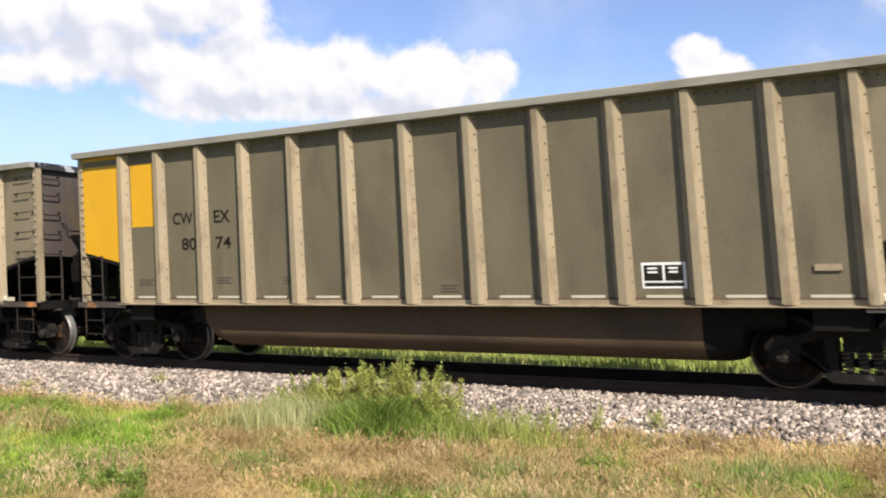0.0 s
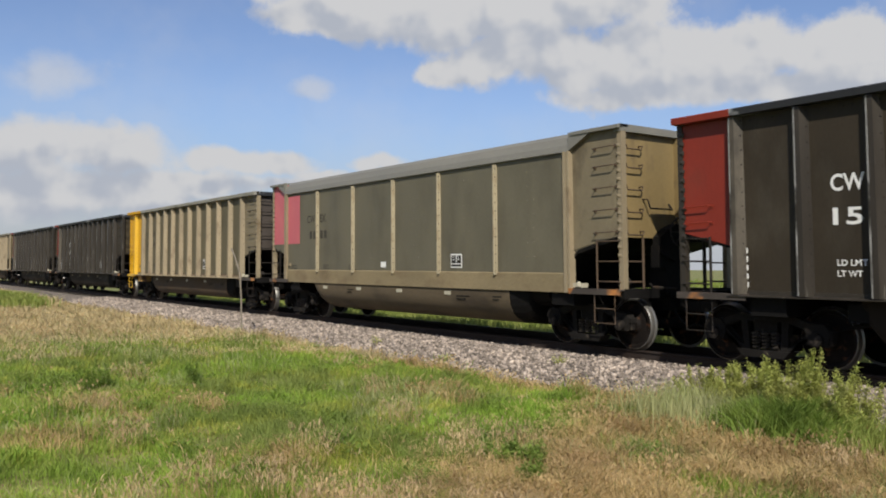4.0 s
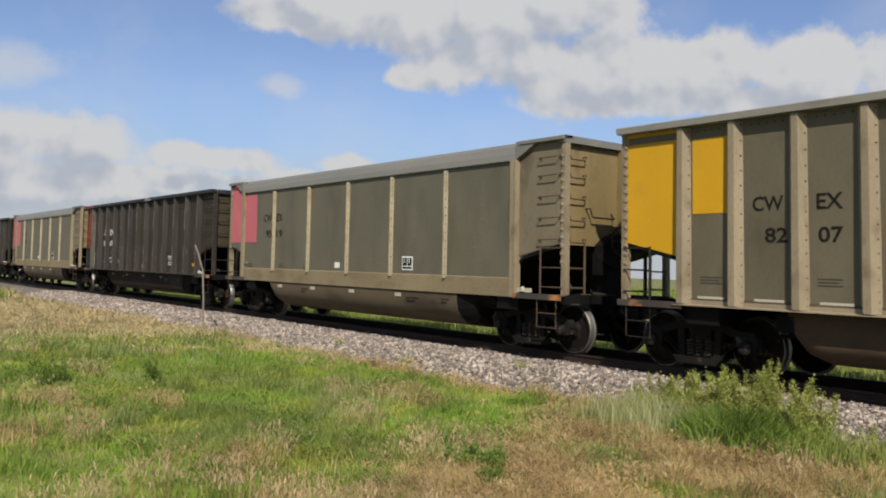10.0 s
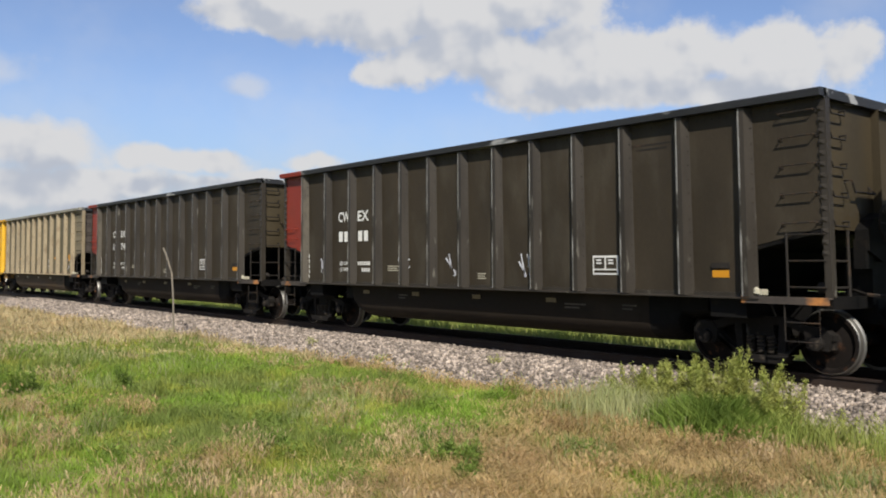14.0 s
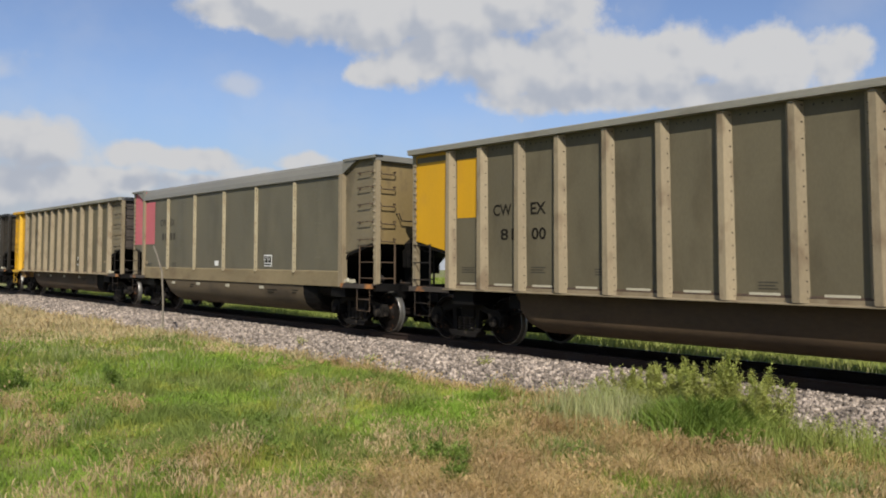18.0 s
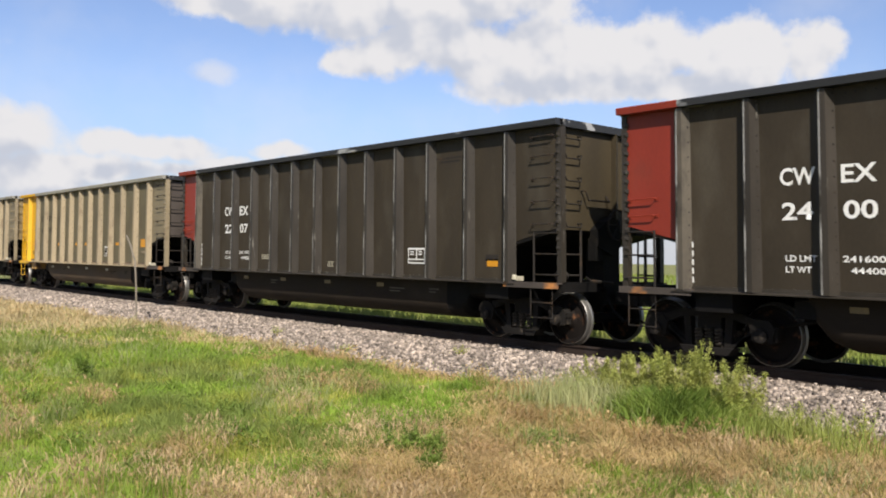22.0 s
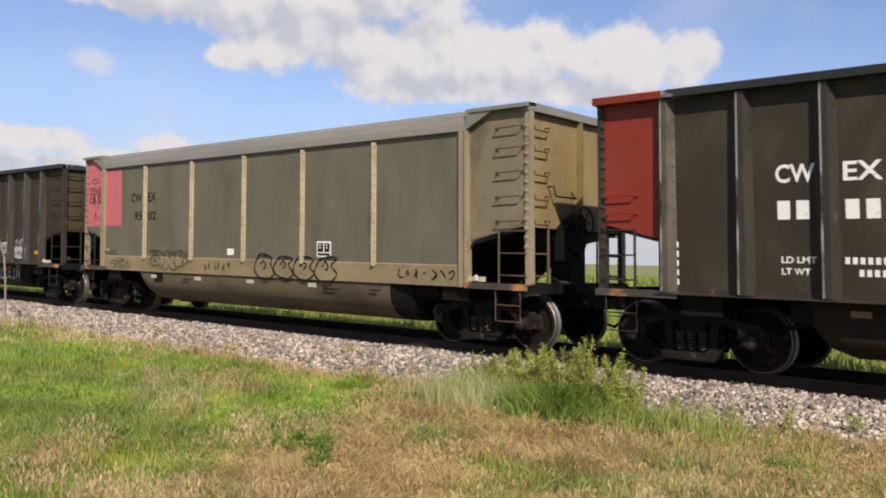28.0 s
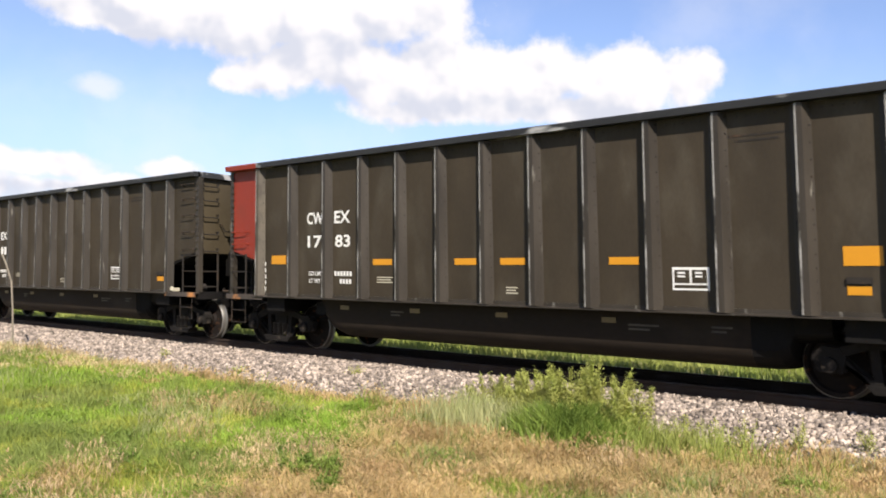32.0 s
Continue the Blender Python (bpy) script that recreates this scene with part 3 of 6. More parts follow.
def add_truck(car, x):
    """Bolster with its two side frames, spring nests, bearings, brake gear and wheelsets."""
    def bolster():
        return Geo().box(-0.2, 0.2, -1.05, 1.05, 0.50, 0.70).box(-0.3, 0.3, -0.25, 0.25, 0.66, 0.8)
    truck = part("truck", shared("truck", bolster, TRUCK), None, car, "cast steel four-wheel truck, oily and dusty", (x, 0, 0))
    for s in (-1, 1):
        y0, y1 = (-1.10, -0.96) if s < 0 else (0.96, 1.10)
        part("side_frame", shared(f"side_frame/{s}", lambda: side_frame_geo(y0, y1), TRUCK), None, truck)
        for w in WHEEL_AT:
            part("bearing", shared("bearing", lambda: Geo().lathe([(-0.11, 0.04), (-0.10, 0.1), (0.0, 0.115), (0.1, 0.1)], 12), TRUCK, smooth=True), None, truck, at=(w, s * 1.08, WHEEL_R))
        for a in (-0.17, 0.0, 0.17):
            part("spring", shared("spring", spring_geo, COIL), None, truck, at=(a, s * 1.06, 0))
    for w in WHEEL_AT:
        part("wheelset", shared("wheelset", wheelset_geo, RUST, TREAD, smooth=True), None, truck, "rusty wheels with bright treads on one axle", (w, 0, WHEEL_R))
        s = 1 if w < 0 else -1
        part("brake_beam", shared(f"brake_beam/{s}", lambda: Geo().tube([(0, -0.8, 0), (s * 0.1, 0, 0), (0, 0.8, 0)], 0.035).box(-0.06, 0.06, -0.82, -0.7, -0.12, 0.12).box(-0.06, 0.06, 0.7, 0.82, -0.12, 0.12), TRUCK), None, truck, at=(w + s * 0.56, 0, 0.36))
    return truck


def rib_geo(z0, z1, side):
    """A hat-shaped side post with its bolted flanges; it narrows a little towards the top."""
    g = Geo()
    s = side
    lo = [(-0.075, SHEET_Y * -s), (0.135, SHEET_Y * -s), (0.055, FACE_Y * -s), (-0.055, FACE_Y * -s)]
    hi = [(-0.068, SHEET_Y * -s), (0.12, SHEET_Y * -s), (0.045, (FACE_Y + 0.02) * -s), (-0.05, (FACE_Y + 0.02) * -s)]
    g.add([(x, y, z0) for x, y in lo] + [(x, y, z1) for x, y in hi], [(0, 1, 2, 3), (4, 7, 6, 5)] + [(i, (i + 1) % 4, 4 + (i + 1) % 4, 4 + i) for i in range(4)])
    y = SHEET_Y * -s
    if s < 0:
        g.slot = 1
        # Strip on the face's edge; black wagons get a painted glint and scuffs here.
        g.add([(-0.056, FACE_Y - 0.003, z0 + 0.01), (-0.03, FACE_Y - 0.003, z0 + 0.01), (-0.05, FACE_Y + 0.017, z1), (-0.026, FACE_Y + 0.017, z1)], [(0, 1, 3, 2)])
        g.slot = 2
        for k in range(15):
            z = z0 + 0.06 + (z1 - z0 - 0.12) * (k / 14) ** 1.25
            g.bump(0.105, y - 0.035, z, 0.013)
            if k % 4 != 2:
                g.bump(-0.115, y, z0 + 0.06 + (z1 - z0 - 0.12) * (1 - (1 - k / 14) ** 1.3), 0.013)
        for k in range(5):
            g.bump(0.26 + 0.13 * k, y, z1 - 0.07, 0.012)
        g.slot = 0
        g.box(-0.15, -0.07, y - 0.006, y, z0, z1)
    return g


def slim_rib_geo(z0, z1):
    g = Geo().box(-0.05, 0.05, -1.545, -1.5, z0, z1).box(-0.02, 0.02, -1.575, -1.5, z0, z1)
    g.slot = 1
    for k in range(13):
        g.bump(0.036, -1.545, z0 + 0.08 + k * (z1 - z0 - 0.16) / 12, 0.012)
    return g


BELLY = ((2.95, 0.75, 1.0), (3.03, 0.4, 1.0), (3.18, 0.13, 1.0), (3.45, 0.0, 1.0), (11.75, 0.0, 1.0))
BELLY_END = ((11.75, 0.0, 0.996), (11.95, 0.0, 0.96), (12.1, 0.03, 0.94), (12.22, 0.16, 0.92), (12.28, 0.5, 0.9), (12.75, 0.56, 0.88))


TUB_INSET = [(-1.3, 1.06), (-1.3, 0.8), (-1.295, 0.6), (-1.265, 0.51), (-1.2, 0.43), (-1.08, 0.365), (-0.9, 0.33), (-0.7, 0.315)]
TUB_FLUSH = [(-1.49, 1.06), (-1.488, 0.84), (-1.46, 0.7), (-1.39, 0.56), (-1.27, 0.45), (-1.11, 0.375), (-0.92, 0.335), (-0.7, 0.315)]


def tub_geo(stations, half):
    """The belly between the trucks: a trough with rounded lower edges; stations of x, how far it is drawn up, and how wide it is."""
    g, rings = Geo(), []
    for x, lift, wide in stations:
        ring = [(x, y * wide, 1.06 - (1.06 - z) * (1 - lift)) for y, z in half]
        rings.append(ring + [(px, -py, pz) for px, py, pz in reversed(ring)])
    n = len(rings[0])
    verts = [p for r in rings for p in r]
    faces = [(i * n + k, i * n + k + 1, (i + 1) * n + k + 1, (i + 1) * n + k) for i in range(len(rings) - 1) for k in range(n - 1)]
    faces += [tuple(range(n)), tuple(range((len(rings) - 1) * n, len(rings) * n))]
    faces += [(i * n, (i + 1) * n, (i + 1) * n + n - 1, i * n + n - 1) for i in range(len(rings) - 1)]
    return g.add(verts, faces)


def rung_geo(wide, out):
    """A grab iron: two bolted feet and a straight bar along x, standing out towards -y."""
    g = Geo().tube([(0, 0.0, 0.0), (0.012, -out, 0.0), (wide - 0.012, -out, 0.012), (wide, 0.0, 0.012)], 0.0115, 5)
    return g.box(-0.03, 0.03, -0.012, 0.0, -0.03, 0.03).box(wide - 0.03, wide + 0.03, -0.012, 0.0, -0.02, 0.04)


def end_rung_geo(wide, out):
    return Geo().tube([(0, 0, 0.03), (out, 0, 0.03), (out, 0.03, -0.04), (out, wide - 0.03, -0.04), (out, wide, 0.03), (0, wide, 0.03)], 0.014, 5)


def add_end(car, st, x, s, style):
    """All that stands at one end: s is +1 where the wagon leads, -1 at the coloured end."""
    L, top = st["long"], st["top"]
    inner = x - s * 0.1
    steel = st["end"]
    iron = YELLOW_POST if (style == "six" and s < 0) else BROWN_IRON if style == "flat" and s > 0 else IRON
    trim = {"eight": TAN_POST, "six": YELLOW if s < 0 else TAN_POST, "black": BLACK_POST, "flat": TAN_POST}[style]
    part("end_sheet", Geo().box(min(inner, inner - s * 0.04), max(inner, inner - s * 0.04), -1.45, 1.45, 2.03, top - 0.12), steel, car, "sloped-hopper end sheet")
    part("end_post", Geo().prism([(-0.12, 0), (0.12, 0), (0.07, s * 0.11), (-0.07, s * 0.11)], 2.03, top - 0.12, "z"), steel, car, at=(inner, 0, 0)).rotation_euler = (0, 0, 0)
    part("end_chord", Geo().box(min(x - s * 0.16, x), max(x - s * 0.16, x), -1.5, 1.5, top - 0.13, top), BLACK_CHORD if style == "six" and s > 0 else st["chord"], car)
    knee = x - s * 1.15
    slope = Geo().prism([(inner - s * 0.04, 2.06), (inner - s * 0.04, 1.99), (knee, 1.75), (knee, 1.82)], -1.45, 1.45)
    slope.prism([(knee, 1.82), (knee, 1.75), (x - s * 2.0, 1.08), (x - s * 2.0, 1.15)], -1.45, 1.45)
    # Near-black colour: the underside's shade is painted in along with the dirt.
    part("slope_sheet", slope, SHADY_GRIME, car, "underside of the sloped floor, its shade and dirt in a near-black colour")
    for y in (-1.46, 1.38):
        post = Geo().box(min(inner, inner + s * 0.1), max(inner, inner + s * 0.1), y - 0.02, y + 0.1, 1.1, top - 0.12)
        if y < 0:
            for k in range(14):
                z, c = 1.7 + k * 0.15, inner + s * 0.02
                if z < top - 0.2:
                    post.add([(c - 0.04, -1.482, z - 0.035), (c + 0.06, -1.482, z - 0.035), (c + 0.06, -1.482, z + 0.035), (c - 0.04, -1.482, z + 0.035), (c, -1.50, z)],
                             [(0, 1, 4), (1, 2, 4), (2, 3, 4), (3, 0, 4)])
        part("corner_post", post, trim, car, "corner post with a row of bolts")
    for y0, y1 in ((-1.58, -1.46), (1.46, 1.58)):
        out = min(y0, y1) if y0 < 0 else y1 - 0.015
        edge = Geo().box(min(x, x - s * 1.3), max(x, x - s * 1.3), y0, y1, 1.085, 1.105).box(min(x, x - s * 1.3), max(x, x - s * 1.3), out, out + 0.015, 1.005, 1.085)
        part("platform_edge", edge, YELLOW_POST if style == "six" and s < 0 else EDGE, car, "rust-stained steel angle along the platform")
    deck = Geo().box(min(x, x - s * 0.14), max(x, x - s * 0.14), -1.46, 1.46, 0.95, 1.12).box(min(x - s * 0.14, x - s * 1.3), max(x - s * 0.14, x - s * 1.3), -1.46, -0.9, 1.06, 1.09)
    deck.box(min(x - s * 1.3, x - s * 1.9), max(x - s * 1.3, x - s * 1.9), -1.45, 1.45, 0.78, 1.07)
    part("end_platform", deck, ({"six": mat("rust-stained yellow beam", (0.35, 0.2, 0.06), 0.7, 0, 0.3, 20, (0.1, 0.06, 0.04), (0.5, 0.65), 4.0)}.get(style, SHADY_GRIME) if s < 0 else SHADY_GRIME), car)
    for y in (-1.5, 1.5):
        v = x - s * 0.62
        part("handrail", Geo().tube([(v, y, 1.1), (v, y, 1.98)], 0.019), iron, car)
        for z in (1.24, 1.6, 1.96):
            part("handrail", Geo().tube([(v, y, z), (x - s * 0.06, y, z)], 0.013, 5), iron, car)
    for y in (-0.93, 0.93):
        part("handrail", Geo().tube([(inner + s * 0.06, y, 1.1), (inner + s * 0.06, y, 2.03)], 0.024), iron, car)
        for z in (1.24, 1.6):
            part("handrail", Geo().tube([(inner + s * 0.06, y, z), (inner + s * 0.06, y * 1.5, z)], 0.016, 5), iron, car)
    for y in (-1.54, 1.54):
        a, b = x - s * 0.16, x - s * 0.66
        part("sill_step", Geo().tube([(a, y, 1.02), (a, y, 0.5), (b, y, 0.5), (b, y, 1.02)], 0.014, 5).tube([(a, y, 0.76), (b, y, 0.76)], 0.012, 5), iron, car)
    if s > 0:
        for z in (3.64, 3.3, 2.91, 2.51, 2.11):
            bar = TAN_POST if style == "eight" else BROWN_IRON if style == "flat" else IRON
            part("ladder_rung", shared(f"ladder_rung/{bar.name}", lambda: rung_geo(0.52, 0.09), bar), None, car, at=(L - 0.67, SHEET_Y if style != "flat" else SHEET_Y, z))
            part("ladder_rung", shared(f"ladder_rung/end/{bar.name}", lambda: end_rung_geo(0.42, 0.1), bar), None, car, at=(inner, -1.36, z))
        for z in (2.62,):
            part("grab_iron", Geo().tube([(inner, -0.85, z + 0.1), (inner + 0.11, -0.85, z + 0.1), (inner + 0.12, -0.78, z - 0.06), (inner + 0.12, -0.2, z - 0.06), (inner, -0.16, z + 0.05)], 0.016, 5), IRON, car)
        part("brake_housing", Geo().prism([(-0.62, 1.75), (-0.2, 1.6), (0.0, 1.75), (0.0, 2.2), (-0.15, 2.3), (-0.4, 2.2), (-0.6, 2.05)], inner, inner + 0.2, "x").box(inner - 0.25, inner + 0.14, -0.42, 0.05, 1.0, 1.8).box(inner, inner + 0.17, -0.66, -0.45, 1.5, 1.9), SHADY_GRIME, car, "black handbrake gear case")
        ring = [(0, 0.27 * math.cos(k * math.tau / 20), 0.27 * math.sin(k * math.tau / 20)) for k in range(21)]
        wheel = part("brake_wheel", Geo().tube(ring, 0.018, 5), IRON, car, "spoked handbrake wheel", (inner + 0.27, -0.16, 2.14))
        for k in range(6):
            part("spoke", shared("spoke", lambda: Geo().tube([(0, 0, 0), (0, 0.27, 0)], 0.012, 4), IRON), None, wheel).rotation_euler = (k * math.tau / 6, 0, 0)
        part("brake_lever", Geo().tube([(inner, -0.7, 1.2), (inner + 0.3, -0.95, 1.15), (inner + 0.42, -0.5, 1.12)], 0.025, 5).lathe([(-0.12, 0.03), (-0.08, 0.1), (0.08, 0.1), (0.12, 0.03)], 10, "x", (x - 0.2, -1.25, 1.22)), IRON, car)
        part("valve_box", Geo().box(L - 1.28, L - 1.02, -1.5, -1.34, 1.12, 1.2).lathe([(0, 0.05), (0.06, 0.045), (0.09, 0.02)], 8, "z", (L - 1.1, -1.5, 1.14)), PALE, car, "pale valve on the platform edge")
    else:
        g_iron = {"six": YELLOW_POST, "black": RED, "eight": YELLOW, "flat": PINK}[style]
        if style in ("six", "black"):
            for z in (2.46, 2.2):
                part("grab_iron", rung_geo(0.5, 0.08), g_iron, car, at=(0.14, SHEET_Y, z))
    head = Geo().box(min(x - s * 0.2, x + s * 0.35), max(x - s * 0.2, x + s * 0.35), -0.1, 0.1, 0.78, 0.96)
    head.prism([(x + s * 0.3, -0.16), (x + s * 0.62, -0.2), (x + s * 0.68, -0.02), (x + s * 0.56, 0.02), (x + s * 0.62, 0.2), (x + s * 0.3, 0.16)], 0.72, 1.0, "z")
    part("coupler", head, TRUCK, car, "knuckle coupler")
    hose = [(x + s * 0.05, -0.3, 0.85), (x + s * 0.2, -0.33, 0.62), (x + s * 0.42, -0.33, 0.45), (x + s * 0.6, -0.32, 0.5)]
    part("air_hose", Geo().tube(hose, 0.025, 6), SHADY_GRIME, car, "black rubber air hose")


def build_wagon(style):
    st = STYLE[style]
    L, top, ribs, n = st["long"], st["top"], st["ribs"], len(st["ribs"])
    car = new("coal_wagon")
    flat = style == "flat"
    sheet_y = -1.5 if flat else SHEET_Y
    roof = top - (0.36 if flat else 0.12)
    foot = 1.36 if flat else 1.13
    # side sheets, bay by bay
    for a, b in zip(ribs, ribs[1:]):
        bay = YELLOW if style == "six" and a == ribs[0] else st["sheet"]
        sheet = Geo().box(a, b - 0.002, sheet_y, sheet_y + 0.03, foot, roof)
        if flat:
            for c in (-0.1, 0.1):
                for q in range(7):
                    sheet.bump((a + b) / 2 + c, sheet_y, 1.7 + q * 0.28, 0.014)
        part("side_panel", sheet, bay, car, "yellow painted panel" if bay is YELLOW else "")
    for lo, hi, s in ((0.1, ribs[0], -1), (ribs[-1], L - 0.1, 1)):
        zl, zh = (2.05, 1.8) if s < 0 else (1.8, 2.05)
        high = top - 0.07 if flat else roof
        if style == "flat" and s < 0:
            upper = [(lo, 2.16), (hi, 2.16), (hi, high), (lo, high)]
            part("end_bay_panel", Geo().prism([(lo, zl), (hi, zh), (hi, 2.16), (lo, 2.16)], SHEET_Y, SHEET_Y + 0.03), GREY_SHEET, car)
            part("end_bay_panel", Geo().prism(upper, SHEET_Y, SHEET_Y + 0.03), PINK, car, "pink painted end bay")
        else:
            m = (YELLOW if style == "eight" else st["bay"]) if s < 0 else {"flat": BAY_TAN, "eight": BAY_TAN, "six": BAY_TAN, "black": BLACK_SHEET}[style]
            part("end_bay_panel", Geo().prism([(lo, zl), (hi, zh), (hi, high), (lo, high)], SHEET_Y, SHEET_Y + 0.03), m, car, "painted end bay" if s < 0 else "")
    part("far_side", Geo().box(ribs[0], ribs[-1], 1.43, 1.46, foot, roof).prism([(0.1, 2.05), (ribs[0], 1.8), (ribs[0], roof), (0.1, roof)], 1.43, 1.46).prism([(ribs[-1], 1.8), (L - 0.1, 2.05), (L - 0.1, roof), (ribs[-1], roof)], 1.43, 1.46), st["sheet"], car)
    part("floor_sheet", Geo().box(1.95, L - 1.95, -1.43, 1.43, 1.075, 1.115), SHADY_GRIME, car)
    # posts
    if flat:
        for i, r in enumerate(ribs):
            if i in (0, n - 1):
                g = Geo().box(-0.09, 0.0, -1.56, -1.42, 1.02, roof).box(0.035, 0.085, -1.57, -1.42, 1.02, roof).box(0.0, 0.04, -1.53, -1.42, 1.02, roof)
                for k in range(14):
                    g.bump(0.06, -1.57, 1.1 + k * 0.18, 0.014)
                part("side_post", g, st["post"], car, at=(r, 0, 0))
            else:
                part("side_post", shared("side_post/slim", lambda: slim_rib_geo(1.33, 3.62), PALE_POST, IRON), None, car, at=(r, 0, 0))
        g = Geo().prism([(-1.5, 1.02), (-1.525, 1.02), (-1.525, 1.37), (-1.5, 1.39)], ribs[0], ribs[-1], "x")
        for k in range(40):
            g.bump(ribs[0] + 0.15 + k * 0.31, -1.525, 1.32, 0.014).bump(ribs[0] + 0.15 + k * 0.31, -1.525, 1.06, 0.014)
        part("side_sill", g, MUD_BAND, car, "deep tan sill plate with rows of bolts")
        curve = [(-1.5, roof - 0.02), (-1.56, roof - 0.01), (-1.53, roof + 0.12), (-1.45, top - 0.08), (-1.34, top), (-1.28, top), (-1.38, top - 0.1), (-1.46, roof + 0.1)]
        for s in (1, -1):
            g = Geo().prism([(y * s, z) for y, z in curve], ribs[0] - 0.06, ribs[-1] + 0.06, "x")
            if s > 0:
                for k in range(60):
                    g.bump(ribs[0] + 0.1 + k * 0.205, -1.56, roof + 0.015, 0.016)
            part("top_chord", g, GREY_CHORD, car, "rolled grey top edge with a row of bolts")
            for x0, e in ((ribs[0] - 0.06, -1), (ribs[-1] + 0.06, 1)):
                stop = -0.0 if e < 0 else L
                g = Geo().prism([(x0, roof), (x0, top - 0.02), (x0 + e * 0.55, top - 0.02), (x0 + e * 0.55, top - 0.09)], -1.55 * s, -1.44 * s)
                g.prism([(-1.57 * s, top - 0.08), (-1.57 * s, top - 0.02), (-1.5 * s, top), (-1.3 * s, top), (-1.3 * s, top - 0.05)], min(x0 + e * 0.1, stop), max(x0 + e * 0.1, stop), "x")
                part("chord_end", g, GREY_CHORD, car, "thin lip where the top edge runs out")
    else:
        for i, r in enumerate(ribs):
            m, tag = st["post"], ""
            if style == "six" and i == 0:
                m, tag = YELLOW_POST, "yellow painted post"
            if style == "black" and i == 0:
                m, tag = DULL_POST, "dull tan post"
            part("side_post", shared(f"side_post/{m.name}/{top}", lambda: rib_geo(1.09, top - 0.13, -1), m, GLINT_SCUFF if style == "black" else m, IRON), None, car, tag, (r, 0, 0))
            part("side_post", shared(f"side_post/far/{m.name}/{top}", lambda: rib_geo(1.09, top - 0.13, 1), m), None, car, at=(r, 0, 0))
        g = Geo().prism([(-1.6, 1.06), (-1.6, 1.075), (-1.475, 1.09), (-1.475, 1.15), (-1.46, 1.15), (-1.46, 1.06)], ribs[0] - 0.15, ribs[-1] + 0.2, "x")
        part("side_sill", g, st["sill"], car)
        part("side_sill", Geo().box(ribs[0], ribs[-1], 1.46, 1.58, 1.05, 1.12), st["sill"], car)
        if style != "black":
            part("rust_line", Geo().prism([(-1.466, 1.15), (-1.475, 1.151), (-1.464, 1.185), (-1.461, 1.19)], ribs[0], ribs[-1], "x"), BROWN_IRON, car, "rusty line of grit along the foot of the side")
        split = {"six": ribs[1] - 0.1, "black": ribs[0], "eight": 0.0}[style]
        shape = [(-1.42, top), (-1.61, top - 0.005), (-1.63, top - 0.02), (-1.62, top - 0.115), (-1.42, top - 0.12)]
        if split:
            part("top_chord", Geo().prism(shape, 0.0, split, "x"), st["bay"], car, "painted end of the top chord")
        part("top_chord", Geo().prism(shape, split, L, "x"), st["chord"], car)
        part("top_chord", Geo().prism([(-y, z) for y, z in shape], 0.0, L, "x"), st["chord"], car)
    for x, s in ((0.0, -1), (L, 1)):
        add_end(car, st, x, s, style)
    part("center_sill", Geo().box(-0.05, L + 0.05, -0.32, 0.32, 0.72, 1.06), SHADY_GRIME, car)
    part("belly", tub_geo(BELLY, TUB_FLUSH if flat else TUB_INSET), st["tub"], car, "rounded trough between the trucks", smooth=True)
    # The dark end of the belly: shade and grime both painted as near-black.
    part("belly_end", tub_geo(BELLY_END, TUB_FLUSH if flat else TUB_INSET), SHADY_GRIME, car, "narrowed end of the trough, coloured near-black for shade and grime")
    tub_y = -1.489 if flat else -1.3
    part("brake_rod", Geo().tube([(2.4, -0.9, 0.62), (3.4, -1.0, 0.8)], 0.03).box(2.75, 3.05, -1.3, -1.0, 0.75, 1.0), SHADY_GRIME, car)
    for x in (3.5, 5.4, 7.4, 9.45) if style != "eight" else ():
        part("reflector", shared("reflector/gold" if style == "black" else "reflector/pale", lambda: Geo().box(0, 0.24, -0.012, -0.002, 0.87, 0.95), GOLD if style == "black" else PALE), None, car, "dusty reflector strip", (x, tub_y, 0))
    for x, z, w in ((4.9, 0.86, 0.34), (9.9, 0.84, 0.5), (11.2, 0.86, 0.3)) if style != "eight" else ():
        for j in range(2):
            part("stencil_bar", Geo().box(x, x + w * (1 - 0.3 * j), tub_y - 0.004, tub_y - 0.0005, z - j * 0.06, z - j * 0.06 + 0.028), DULL_POST if style == "black" else INK, car)
    if style == "eight":
        for a, b in zip(ribs, ribs[1:]):
            part("reflector", shared("reflector/long", lambda: Geo().box(-0.24, 0.24, -1.466, -1.462, 1.17, 1.215), PALE), None, car, at=((a + b) / 2 + 0.02, 0, 0))
        part("paint_patch", Geo().box(ribs[0] + 0.16, ribs[1] - 0.1, -1.465, -1.4605, 2.49, 3.66), YELLOW, car, "yellow painted panel")
        edge = Geo().prism([(0.14, 3.69), (0.14, 3.8), (ribs[0] - 0.12, 3.8), (ribs[0] - 0.12, 3.69)], -1.466, -1.461)
        part("paint_patch", edge, TAN_SHEET, car)
    if flat:
        part("card", Geo().box(6.68, 6.92, -1.506, -1.5005, 1.47, 1.61), WHITE, car, "white paper card")
        part("paint_patch", Geo().box(ribs[0] + 0.09, 2.0, -1.505, -1.5005, 2.16, 3.58), PINK, car, "pink painted panel")
    for x in TRUCK_AT:
        add_truck(car, x)
    # weight panel: a white frame with two dark fields
    bx, bz, bw, bh = {"eight": (11.06, 1.3, 0.58, 0.34), "six": (9.76, 1.38, 0.44, 0.34), "black": (10.72, 1.38, 0.55, 0.32), "flat": (9.72, 1.47, 0.42, 0.31)}[style]
    y = sheet_y - 0.004
